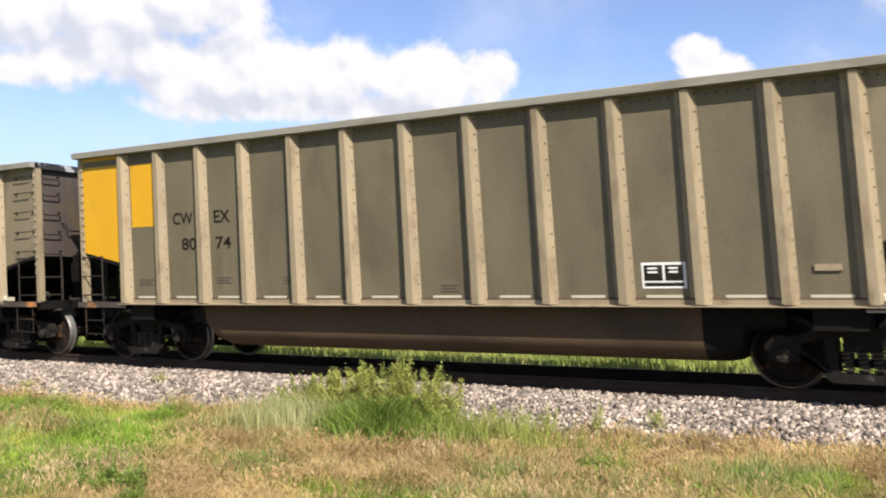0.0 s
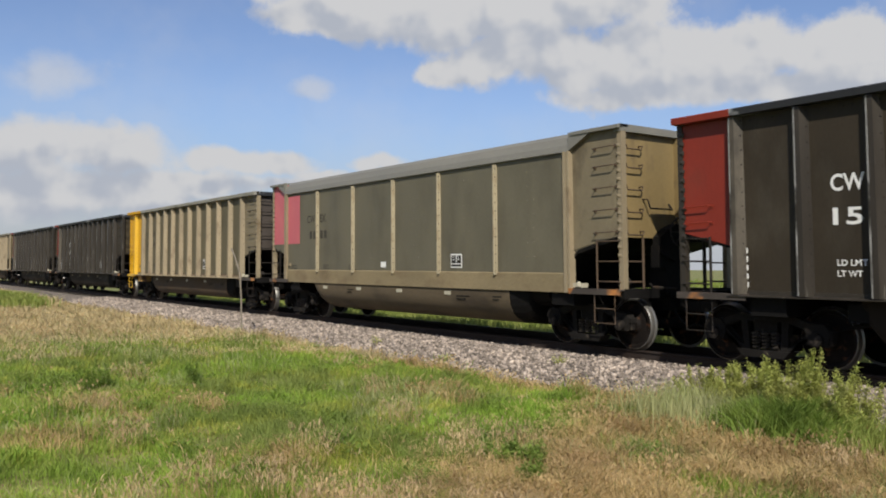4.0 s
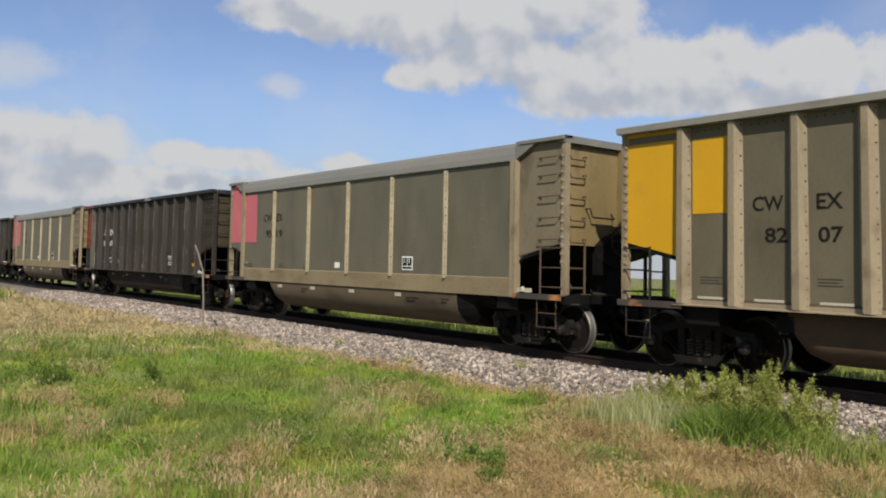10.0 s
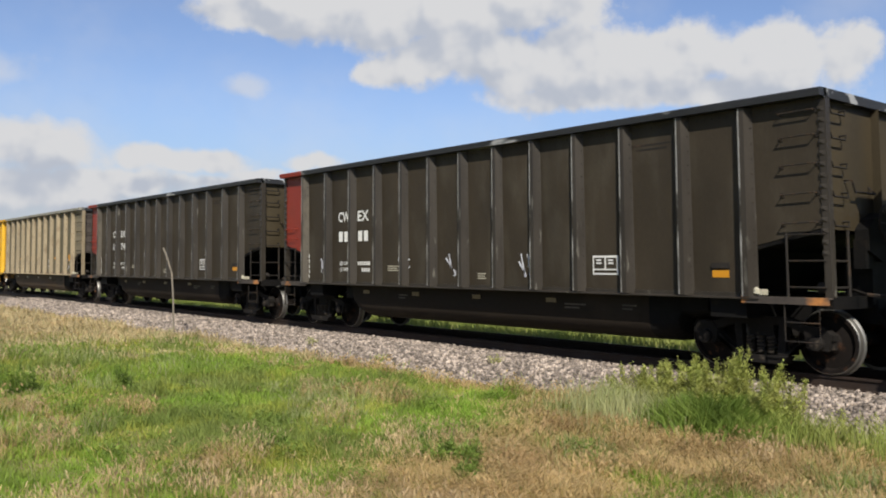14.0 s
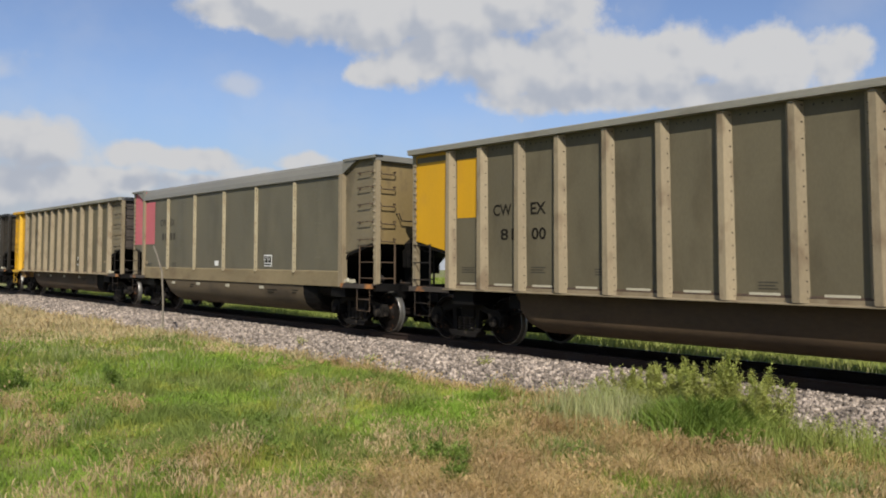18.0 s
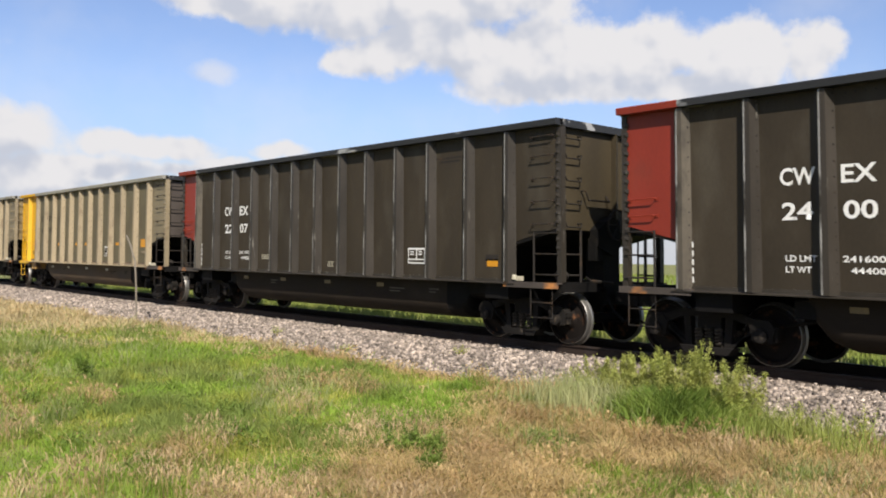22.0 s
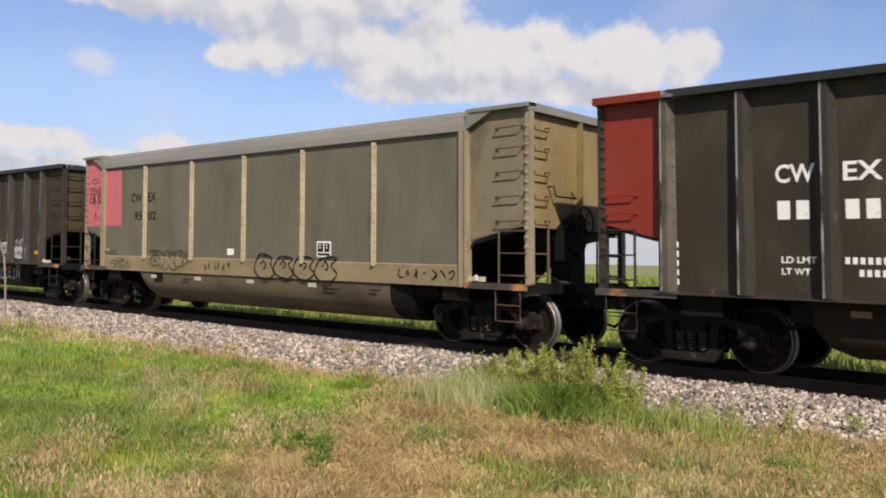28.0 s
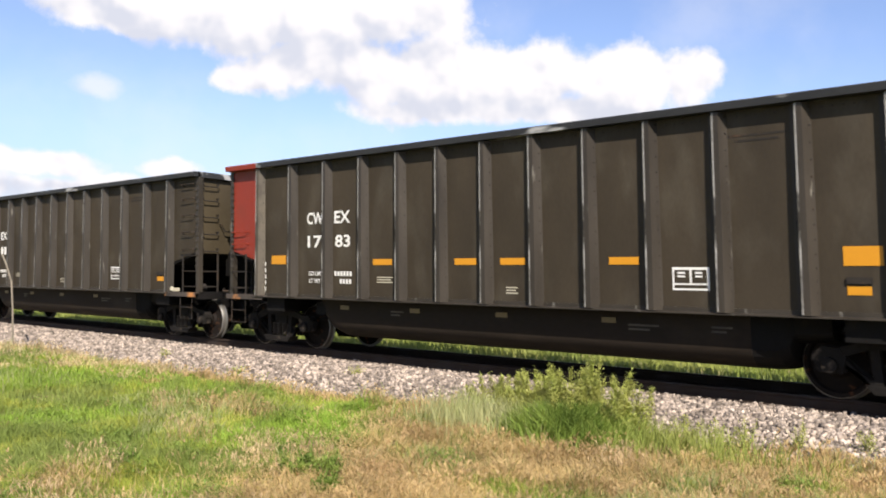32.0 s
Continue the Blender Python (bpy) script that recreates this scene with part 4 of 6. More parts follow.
    part("weight_panel", Geo().box(bx, bx + bw, y, y + 0.003, bz, bz + bh), WHITE, car, "white-framed stencil panel")
    for k in (0, 1):
        part("panel_field", Geo().box(bx + 0.03 + k * (bw / 2 - 0.01), bx + bw / 2 - 0.015 + k * (bw / 2 - 0.02), y - 0.004, y - 0.001, bz + 0.1, bz + bh - 0.035), INK if style != "black" else BLACK_SHEET, car)
        for j in (0, 1):
            part("stencil_bar", Geo().box(bx + 0.08 + k * (bw / 2 - 0.01), bx + bw / 2 - 0.08 + k * (bw / 2 - 0.02), y - 0.007, y - 0.005, bz + bh - 0.09 - j * 0.05, bz + bh - 0.065 - j * 0.05), WHITE, car)
    part("panel_field", Geo().box(bx + 0.03, bx + bw - 0.03, y - 0.004, y - 0.001, bz + 0.03, bz + 0.075), INK if style != "black" else BLACK_SHEET, car)
    # small print, too small to read
    for x, z, w, m in ((ribs[0] + 0.3, 1.5, 0.4, FADED), (3.5, 1.52, 0.36, FADED), (5.0, 1.5, 0.4, FADED), (8.0, 1.35, 0.3, FADED)) if style != "black" else ((4.7, 1.5, 0.42, PALE), (7.75, 1.36, 0.24, PALE), (2.0 + 11.7, 1.7, 0.03, PALE)):
        for k in range(3):
            part("stencil_bar", Geo().box(x, x + w * (1 - 0.15 * (k % 2)), y, y + 0.003, z - k * 0.045, z - k * 0.045 + 0.018), m, car)
    part("card_holder", Geo().box(ribs[-1] - 0.62 if not flat else 1.2, ribs[-1] - 0.32 if not flat else 1.4, sheet_y - 0.03, sheet_y, 1.5, 1.58), st["post"] if style != "black" else IRON, car)
    if style == "black":
        part("reflector", Geo().box(ribs[-1] - 0.62, ribs[-1] - 0.34, sheet_y - 0.006, sheet_y, 1.36, 1.47), ORANGE, car, "orange tape")
        for k in range(5):
            part("stencil_bar", Geo().box(ribs[0] + 0.12, ribs[0] + 0.155, y, y + 0.003, 1.2 + k * 0.13, 1.28 + k * 0.13), WHITE, car)
        part("stencil_bar", Geo().box(11.6, 12.4, y, y + 0.003, 3.45, 3.48).box(11.7, 12.3, y, y + 0.003, 3.38, 3.41), IRON, car)
    return car


LABELS = {
    "eight": "grey-tan ribbed coal gondola with two yellow panels at one end",
    "six": "grey-tan ribbed coal gondola with a yellow-painted end",
    "black": "black ribbed coal gondola with a red-painted end, dusty",
    "flat": "smooth-sided grey coal gondola with two pink panels at one end",
}
# The train in order, from the wagon before the camera to the last one; the number as it stands on the side.
ORDER = [
    ("eight", "80", "74"), ("six", "", ""), ("flat", "90", "09"), ("black", "15", "35"), ("flat", "", ""), ("six", "65", "49"),
    ("black", "22", "45"), ("black", "19", "26"), ("eight", "82", "07"), ("flat", "95", "19"), ("black", "12", "69"), ("flat", "90", "44"),
    ("black", "", ""), ("black", "19", "74"), ("six", "", "06"), ("eight", "81", "00"), ("flat", "", ""), ("six", "63", "03"),
    ("black", "24", "00"), ("black", "22", "07"), ("six", "65", "18"), ("eight", "81", "38"), ("six", "", ""), ("black", "", ""),
    ("flat", "93", "02"), ("black", "20", "55"), ("black", "25", "34"), ("black", "17", "83"), ("black", "", ""), ("black", "", ""),
]
WEIGHTS = {3: "44200", 6: "44900", 10: "42800", 13: "44800", 18: "44400", 19: "44900", 25: "44900", 26: "44100"}
TAPED = {14, 20, 22, 27}


def add_marks(car, style, left, right, k):
    st = STYLE[style]
    y = (-1.5 if style == "flat" else SHEET_Y) - 0.005
    x0, x1 = {"flat": (2.5, 3.3), "eight": (2.5, 3.5)}.get(style, (2.66, 3.5))
    m = st["ink"] if left else (WHITE if style == "black" else FADED)
    high = 0.24 if style == "black" else 0.22
    slim = 0.46 if style == "black" else 0.38
    z_word, z_num = {"flat": (2.74, 2.28), "six": (2.74, 2.27), "eight": (2.49, 2.03), "black": (2.56, 2.09)}[style]
    for text, x, z, w in (("CW", x0, z_word, 0.5), ("EX", x1, z_word, slim), (left, x0 + (0.2 if style == "eight" else 0.16 if style == "flat" else 0.02), z_num, slim - 0.02), (right, x1 + 0.02, z_num, slim - 0.02)):
        if text:
            part("lettering", lettering(text, high, w, m), None, car, "stencilled letters", (x, y, z))
        else:
            part("stencil_bar", Geo().box(0, 0.16, 0, 0.003, 0, high).box(0.24, 0.4, 0, 0.003, 0, high), m, car, at=(x, y, z))
    if style == "black":
        for text, x, z, w in (("LD LMT", 2.72, 1.53, 0.44), ("LT WT", 2.72, 1.38, 0.36)):
            part("lettering", lettering(text, 0.085, w, WHITE), None, car, "small white letters", (x, y, z))
        if k in WEIGHTS:
            for text, x, z, w in ((str(286000 - int(WEIGHTS[k])), 3.5, 1.53, 0.54), (WEIGHTS[k], 3.6, 1.38, 0.44)):
                part("lettering", lettering(text, 0.085, w, WHITE), None, car, "small white figures", (x, y, z))
        for z, a in () if k in WEIGHTS else ((1.53, 3.5), (1.38, 3.66)):
            for i in range(int((4.06 - a) / 0.085)):
                part("stencil_bar", shared("stencil_bar/digit", lambda: Geo().box(0, 0.055, 0, 0.003, 0, 0.085), WHITE), None, car, at=(a + i * 0.088, y, z))
    if style == "black":
        for text, z in ((left + right, 3.4), ("CWEX", 3.22)):
            if text:
                part("lettering", lettering(text, 0.13, 0.42, WHITE), None, car, "small white letters", (st["long"] - 0.094, 0.55, z)).rotation_euler = (0, 0, radians(90))
    if k in TAPED:
        at = [(1.49, 0.48, 1.76, 0.18), (4.6, 0.5, 1.74, 0.11), (6.64, 0.48, 1.74, 0.11), (7.64, 0.5, 1.74, 0.11), (9.7, 0.49, 1.74, 0.11), (13.03, 0.46, 1.72, 0.24)] if style == "black" else [(4.7, 0.46, 1.76, 0.1), (6.72, 0.46, 1.76, 0.1), (7.76, 0.46, 1.76, 0.1), (10.78, 0.46, 1.76, 0.1), (12.94, 0.5, 1.7, 0.26), (1.55, 0.34, 1.74, 0.18)]
        for x, w, z, h in at:
            part("tape", Geo().box(x, x + w, y - 0.002, y + 0.003, z, z + h), ORANGE, car, "orange reflective tape")


WAGONS = []


def make_train():
    first = {}
    for k, (style, left, right) in enumerate(ORDER):
        at = pose(TRAIN[0][1] - PITCH * k + forward(k, style), TRACK_Y, 0)
        if style not in first:
            first[style] = car = build_wagon(style)
            car.matrix_basis = at
        else:
            car = copy_thing(first[style], at)
        tagged(car, LABELS[style], "rail wagon", "wagons of the coal train")
        WAGONS.append((car, style, left, right, k))
    for car, style, left, right, k in WAGONS:
        add_marks(car, style, left, right, k)


def forward(k, style):
    """How far a wagon stands before the even spacing: its own length, and the stretched coupling behind the eighth."""
    return SHIFT[style] + (0.43 if k < 8 else 0.0)


SHIFT = {"eight": 0.0, "six": 0.0, "black": -0.09, "flat": -0.06}
make_train()

# ---------------------------------------------------------------- sprayed lettering on some wagons
def stroke(points, wide, y, close=False):
    """A band of paint along a smooth line through points of (x, z), facing -y."""
    pts = [Vector((x, 0, z)) for x, z in points]
    if close:
        pts = [pts[-1]] + pts + pts[:2]
    else:
        pts = [pts[0]] + pts + [pts[-1]]
    line = []
    for a, b, c, d in zip(pts, pts[1:], pts[2:], pts[3:]):
        for k in range(5):
            t = k / 5
            line.append(0.5 * (2 * b + (c - a) * t + (2 * a - 5 * b + 4 * c - d) * t * t + (3 * b - a - 3 * c + d) * t ** 3))
    line.append(pts[-2])
    g, verts, faces = Geo(), [], []
    for i, p in enumerate(line):
        way = (line[min(i + 1, len(line) - 1)] - line[max(i - 1, 0)]).normalized()
        side = Vector((-way.z, 0, way.x)) * wide * (0.42 + 0.12 * math.sin(i * 1.7))
        verts += [p + side, p - side]
        if i:
            faces.append((2 * i - 2, 2 * i, 2 * i + 1, 2 * i - 1))
    g.add([(v.x, y, v.z) for v in verts], faces)
    return g


def scrawl(car, material, y, wide, label, shapes, at=(0, 0), size=(1, 1)):
    for close, pts in shapes:
        part("graffiti", stroke([(at[0] + x * size[0], at[1] + z * size[1]) for x, z in pts], wide, y, close), material, car, label)


def bubbles(n, seed):
    """Outlines of swollen letters side by side, with a hole or a notch in each."""
    rs = random.Random(seed)
    shapes = []
    for k in range(n):
        x, j = k, lambda: 0.12 * (rs.random() - 0.5)
        shapes.append((True, [(x + 0.05 + j(), 0.25 + j()), (x + 0.1 + j(), 0.75 + j()), (x + 0.35 + j(), 1.0 + j()), (x + 0.95 + j(), 0.92 + j()), (x + 0.82 + j(), 0.6 + j()), (x + 1.02 + j(), 0.3 + j()), (x + 0.6 + j(), 0.0 + j())]))
        shapes.append((False, [(x + 0.35, 0.62 + j()), (x + 0.5, 0.75 + j()), (x + 0.62, 0.6 + j()), (x + 0.48, 0.45 + j())]))
    return shapes


def tag(n, seed):
    """A quick angular tag of n strokes."""
    rs = random.Random(seed)
    return [(False, [(k + 0.8 * rs.random(), rs.random()) for _ in range(4)]) for k in range(n)]


def blocks(n, seed):
    """Angular block letters, outlined by hand."""
    rs = random.Random(seed)
    shapes = []
    for k in range(n):
        j = lambda: 0.16 * (rs.random() - 0.5)
        shapes.append((False, [(k + 0.1 + j(), 0.05 + j()), (k + 0.12 + j(), 0.95 + j()), (k + 0.4 + j(), 0.98 + j()), (k + 0.42 + j(), 0.5 + j()), (k + 0.7 + j(), 0.95 + j()), (k + 0.95 + j(), 0.9 + j()), (k + 0.8 + j(), 0.1 + j()), (k + 0.45 + j(), 0.15 + j()), (k + 0.1 + j(), 0.05 + j())]))
    return shapes


THROW_LEFT = [
    (False, [(7.67, 1.84), (7.48, 1.76), (7.4, 1.63), (7.44, 1.55), (7.67, 1.52), (7.73, 1.37)]),
    (False, [(7.7, 1.48), (7.48, 1.46), (7.44, 1.33), (7.53, 1.19), (7.75, 1.17), (7.94, 1.25), (7.93, 1.41), (7.75, 1.67), (7.68, 1.85)]),
    (False, [(7.68, 1.8), (8.15, 1.85), (8.16, 1.77), (8.0, 1.49), (8.23, 1.58), (8.39, 1.42), (8.3, 1.23), (8.09, 1.2), (7.95, 1.27)]),
    (False, [(8.19, 1.79), (8.76, 1.8), (8.82, 1.7), (8.6, 1.49), (8.53, 1.39), (8.6, 1.2), (8.46, 1.12), (8.25, 1.24)]),
    (True, [(8.4, 1.71), (8.46, 1.62), (8.42, 1.56), (8.37, 1.63)]),
    (False, [(8.45, 1.56), (8.5, 1.35), (8.49, 1.19)]),
]
THROW_RIGHT = [
    (False, [(8.55, 1.4), (8.71, 1.49), (8.93, 1.43), (8.98, 1.27), (8.84, 1.16), (8.61, 1.13)]),
    (False, [(8.79, 1.71), (9.17, 1.75), (9.47, 1.68), (9.55, 1.6), (9.45, 1.52), (9.23, 1.45), (9.14, 1.41), (9.36, 1.45), (9.58, 1.35), (9.6, 1.2), (9.33, 1.06), (9.03, 1.09), (8.91, 1.2), (9.03, 1.34)]),
    (False, [(9.93, 1.76), (9.78, 1.74), (9.56, 1.76), (9.81, 1.87), (10.1, 1.94), (10.13, 1.87)]),
    (False, [(9.76, 1.72), (10.27, 1.89), (10.35, 1.73), (10.22, 1.42), (10.05, 1.22), (9.88, 1.23), (9.81, 1.34), (9.9, 1.41)]),
    (False, [(10.3, 1.86), (10.81, 1.92), (10.84, 1.83), (10.69, 1.34), (10.44, 1.18), (10.29, 1.3)]),
    (False, [(10.63, 1.8), (10.48, 1.65), (10.47, 1.44)]),
    (False, [(10.86, 1.85), (11.28, 1.89), (11.31, 1.7), (11.17, 1.56), (10.98, 1.57), (10.9, 1.68), (10.91, 1.44), (11.3, 1.46), (11.36, 1.36), (11.23, 1.22), (10.89, 1.19), (10.69, 1.26)]),
]
LOOPS = [
    (False, [(3.45, 1.52), (3.81, 1.53), (4.08, 1.46), (4.15, 1.33), (4.08, 1.16), (3.9, 1.11)]),
    (False, [(3.95, 1.34), (3.77, 1.41), (3.59, 1.39), (3.5, 1.29), (3.59, 1.18), (3.81, 1.17), (4.0, 1.22)]),
    (True, [(3.7, 1.35), (3.75, 1.31), (3.72, 1.25), (3.68, 1.3)]),
    (False, [(4.12, 1.42), (4.22, 1.53), (4.33, 1.51), (4.37, 1.36), (4.45, 1.5), (4.56, 1.5), (4.59, 1.37), (4.53, 1.28), (4.63, 1.22), (4.6, 1.11), (4.49, 1.08), (4.29, 1.19)]),
    (False, [(4.04, 1.1), (4.17, 1.07), (4.3, 1.13)]),
    (False, [(4.55, 1.43), (4.67, 1.52), (4.85, 1.54), (5.0, 1.48), (5.01, 1.4)]),
    (True, [(4.83, 1.47), (4.88, 1.44), (4.83, 1.39)]),
    (False, [(4.92, 1.37), (5.1, 1.38), (5.14, 1.3), (4.99, 1.2), (4.76, 1.16), (4.6, 1.06)]),
    (True, [(4.94, 1.31), (4.98, 1.27), (4.93, 1.23), (4.91, 1.27)]),
]
SMALL_TAG = [
    (False, [(1.8, 1.25), (1.64, 1.26), (1.6, 1.17), (1.75, 1.18), (1.8, 1.12), (1.62, 1.07)]),
    (False, [(1.89, 1.31), (1.87, 1.07)]), (False, [(1.83, 1.21), (2.03, 1.23)]),
    (False, [(2.03, 1.06), (2.0, 1.27), (2.21, 1.29), (2.07, 1.19), (2.24, 1.12), (2.0, 1.07)]),
    (False, [(2.32, 1.2), (2.43, 1.25)]), (False, [(2.35, 1.07), (2.53, 1.13)]),
]


# Letters by their strokes, in a box of 1 by 1.
STROKES = {
    "A": [[(0, 0), (0.45, 1), (0.9, 0)], [(0.2, 0.4), (0.75, 0.4)]],
    "B": [[(0.1, 0), (0.1, 1), (0.7, 0.85), (0.2, 0.55), (0.85, 0.3), (0.1, 0)]],
    "C": [[(0.9, 0.85), (0.3, 0.95), (0.1, 0.4), (0.4, 0.0), (0.9, 0.15)]],
    "D": [[(0.1, 0), (0.1, 1), (0.8, 0.75), (0.8, 0.25), (0.1, 0)]],
    "E": [[(0.85, 0.95), (0.2, 0.9), (0.1, 0.5), (0.15, 0.05), (0.9, 0.0)], [(0.15, 0.5), (0.7, 0.55)]],
    "G": [[(0.85, 0.9), (0.25, 0.9), (0.1, 0.3), (0.5, 0.0), (0.85, 0.3), (0.5, 0.4)]],
    "H": [[(0.1, 1), (0.15, 0)], [(0.8, 1), (0.85, 0)], [(0.1, 0.45), (0.85, 0.55)]],
    "I": [[(0.5, 1), (0.45, 0)]],
    "K": [[(0.15, 1), (0.1, 0)], [(0.8, 1), (0.15, 0.5), (0.95, -0.1)]],
    "N": [[(0.05, 0), (0.15, 1), (0.75, 0.0), (0.9, 1.05)]],
    "O": [[(0.5, 1), (0.1, 0.6), (0.4, 0.0), (0.85, 0.4), (0.5, 1)]],
    "P": [[(0.1, -0.1), (0.15, 1), (0.8, 0.8), (0.2, 0.45)]],
    "R": [[(0.1, 0), (0.15, 1), (0.75, 0.8), (0.2, 0.5), (0.9, -0.1)]],
    "W": [[(0.0, 1), (0.25, 0), (0.5, 0.7), (0.75, 0), (1.0, 1.05)]],
}


def make_graffiti():
    cars = {k: car for car, _, _, _, k in WAGONS}
    flat_y, rib_y, tub_y = -1.53, SHEET_Y - 0.006, -1.302
    scrawl(cars[2], SPRAY_WHITE, flat_y, 0.032, "white sprayed outline letters", THROW_LEFT)
    scrawl(cars[2], SPRAY_WHITE, flat_y, 0.032, "white sprayed outline letters", THROW_RIGHT)
    scrawl(cars[2], SPRAY_BLACK, -1.506, 0.05, "black sprayed letter", [(False, [(0, 1.0), (0.9, 1.05)]), (False, [(0.5, 1.0), (0.5, 0.3), (0.2, 0.12)]), (False, [(0.05, 0.8), (0.55, -0.1), (1.0, 0.95)]), (False, [(1.95, 1.1), (1.85, 0.3), (1.55, 0.2)]), (False, [(1.95, 0.7), (2.45, 0.72)]), (False, [(2.5, 1.12), (2.4, 0.35)])], (11.6, 1.28), (0.62, 0.8))
    scrawl(cars[2], FADED, flat_y, 0.035, "faded outline letters", blocks(11, 3), (1.9, 1.04), (0.49, 0.62))
    scrawl(cars[24], SPRAY_BLACK, flat_y, 0.045, "black sprayed bubble letters", bubbles(4, 5), (7.7, 0.98), (0.66, 0.5))
    scrawl(cars[24], SPRAY_BLACK, flat_y, 0.026, "black sprayed looping letters", LOOPS)
    part("paint_patch", Geo().box(3.62, 4.02, -1.496, -1.489, 0.79, 0.99), SHADY_GRIME, cars[24], "black painted rectangle")
    scrawl(cars[24], SPRAY_BLACK, flat_y, 0.03, "black marker tag", tag(6, 7), (5.8, 1.12), (0.18, 0.22))
    scrawl(cars[24], SPRAY_BLACK, flat_y, 0.03, "black marker tag", tag(7, 8), (12.0, 1.1), (0.2, 0.2))
    scrawl(cars[24], SPRAY_BLACK, flat_y, 0.022, "small black tag", SMALL_TAG)
    scrawl(cars[24], SPRAY_BLACK, SHEET_Y - 0.006, 0.02, "black marker scrawl", [(True, [(0.3, 3.35), (0.5, 3.42), (0.72, 3.36), (0.5, 3.3)])])
    scrawl(cars[24], SPRAY_BLACK, SHEET_Y - 0.006, 0.024, "black marker scrawl", blocks(3, 10), (0.22, 2.75), (0.25, 0.42))
    scrawl(cars[24], SPRAY_BLACK, SHEET_Y - 0.006, 0.02, "black marker scrawl", tag(4, 11), (0.24, 2.62), (0.19, 0.5))
    scrawl(cars[24], SPRAY_BLACK, SHEET_Y - 0.006, 0.02, "black marker scrawl", tag(3, 19), (0.5, 2.25), (0.16, 0.3))
    rs = random.Random(77)
    for text, x, w in (("BACEHDK", 5.2, 1.85), ("HIGHPOWERKREIN", 7.65, 4.1)):
        step = w / len(text)
        for i, letter in enumerate(text):
            wide, tall, low = step * (0.8 + 0.3 * rs.random()), 0.3 + 0.12 * rs.random(), 0.62 - 0.07 * rs.random()
            j = lambda: 0.1 * (rs.random() - 0.5)
            shapes = [(False, [(px + j(), pz + j()) for px, pz in line]) for line in STROKES[letter]]
            scrawl(cars[25], SPRAY_WHITE, tub_y - 0.004, 0.034, "quick white sprayed letter on the belly", shapes, (x + i * step, low), (wide * 0.85, tall))
    scrawl(cars[25], SPRAY_WHITE, rib_y, 0.05, "white sprayed tag with drips", blocks(4, 12), (11.68, 1.22), (0.2, 0.34))
    scrawl(cars[25], SPRAY_WHITE, rib_y, 0.04, "white sprayed marks", tag(4, 13), (11.75, 1.6), (0.18, 0.22))
    for line in ([(5.62, 1.45), (5.68, 1.9), (6.18, 1.88)], [(5.6, 1.47), (5.85, 1.4), (6.12, 1.41)], [(5.93, 1.74), (6.06, 1.76), (6.04, 1.55), (5.93, 1.74)],
                 [(6.5, 1.55), (6.52, 1.72), (6.7, 1.76), (6.95, 1.7)], [(6.5, 1.6), (6.55, 1.3), (6.9, 1.28), (6.93, 1.68)], [(7.48, 1.68), (7.8, 1.75), (8.05, 1.7), (8.2, 1.55)],
                 [(8.5, 1.72), (8.75, 1.73), (9.1, 1.68), (9.25, 1.6)], [(9.55, 1.4), (9.6, 1.75), (9.95, 1.72), (9.9, 1.4)], [(7.6, 1.25), (7.62, 1.4), (7.8, 1.42)]):
        scrawl(cars[26], SPRAY_ORANGE, rib_y, 0.026, "thin orange sprayed outline", [(False, line)])
    scrawl(cars[14], SPRAY_WHITE, rib_y, 0.035, "white sprayed tag", tag(4, 14), (12.85, 1.62), (0.13, 0.2))
    scrawl(cars[14], SPRAY_WHITE, rib_y, 0.035, "white sprayed tag", tag(5, 15), (12.8, 1.3), (0.13, 0.26))
    scrawl(cars[14], FADED, rib_y, 0.05, "faded scrawl", tag(5, 16), (4.6, 1.25), (0.7, 0.6))
    for x in (1.75, 5.1, 6.75, 8.9):
        scrawl(cars[12], SPRAY_WHITE, rib_y, 0.045, "white sprayed letter", tag(2, int(x * 10)), (x, 1.3), (0.24, 0.5))
    for x in (1.7, 6.8, 8.0):
        scrawl(cars[7], SPRAY_WHITE, rib_y, 0.05, "smeared white tag", tag(2, int(x * 7)), (x, 1.42), (0.22, 0.42))
    scrawl(cars[7], SPRAY_WHITE, rib_y, 0.025, "thin wavering white line", [(False, [(0, 0.1), (0.4, 0.0), (0.7, 0.12), (0.95, 0.08)]), (False, [(1.25, 0.1), (1.6, 0.12), (2.0, 0.0)])], (11.3, 1.55))


make_graffiti()

# ---------------------------------------------------------------- what grows
def blades(name, label, x, y, z, h, w, lean, material, seed, droop=0.0):
    """A stand of grass: each blade is a bent, tapering strip."""
    rs = np.random.RandomState(seed)
    n = len(x)
    turn, face = rs.rand(n) * math.tau, rs.rand(n) * math.tau
    reach = h * lean * (0.4 + 1.2 * rs.rand(n))
    lx, ly = np.cos(turn) * reach, np.sin(turn) * reach
    wx, wy = np.cos(face) * w, np.sin(face) * w
    rows = []
    for up, out, wide in ((0, 0, 0.8), (0.62 - droop * 0.05, 0.35, 1.0), (1 - droop * 0.35, 1.0, 0.15)):
        for s in (-1, 1):
            rows.append(np.stack([x + lx * out + s * wx * wide, y + ly * out + s * wy * wide, z + h * up], -1))
    pts = np.stack(rows, 1).reshape(-1, 3)
    quad = np.array([(0, 1, 3, 2), (2, 3, 5, 4)])
    faces = (quad[None] + 6 * np.arange(n)[:, None, None]).reshape(-1, 4)
    return tagged(new(name, quads(name, pts, faces, material)), label, "grass", kind="stuff")


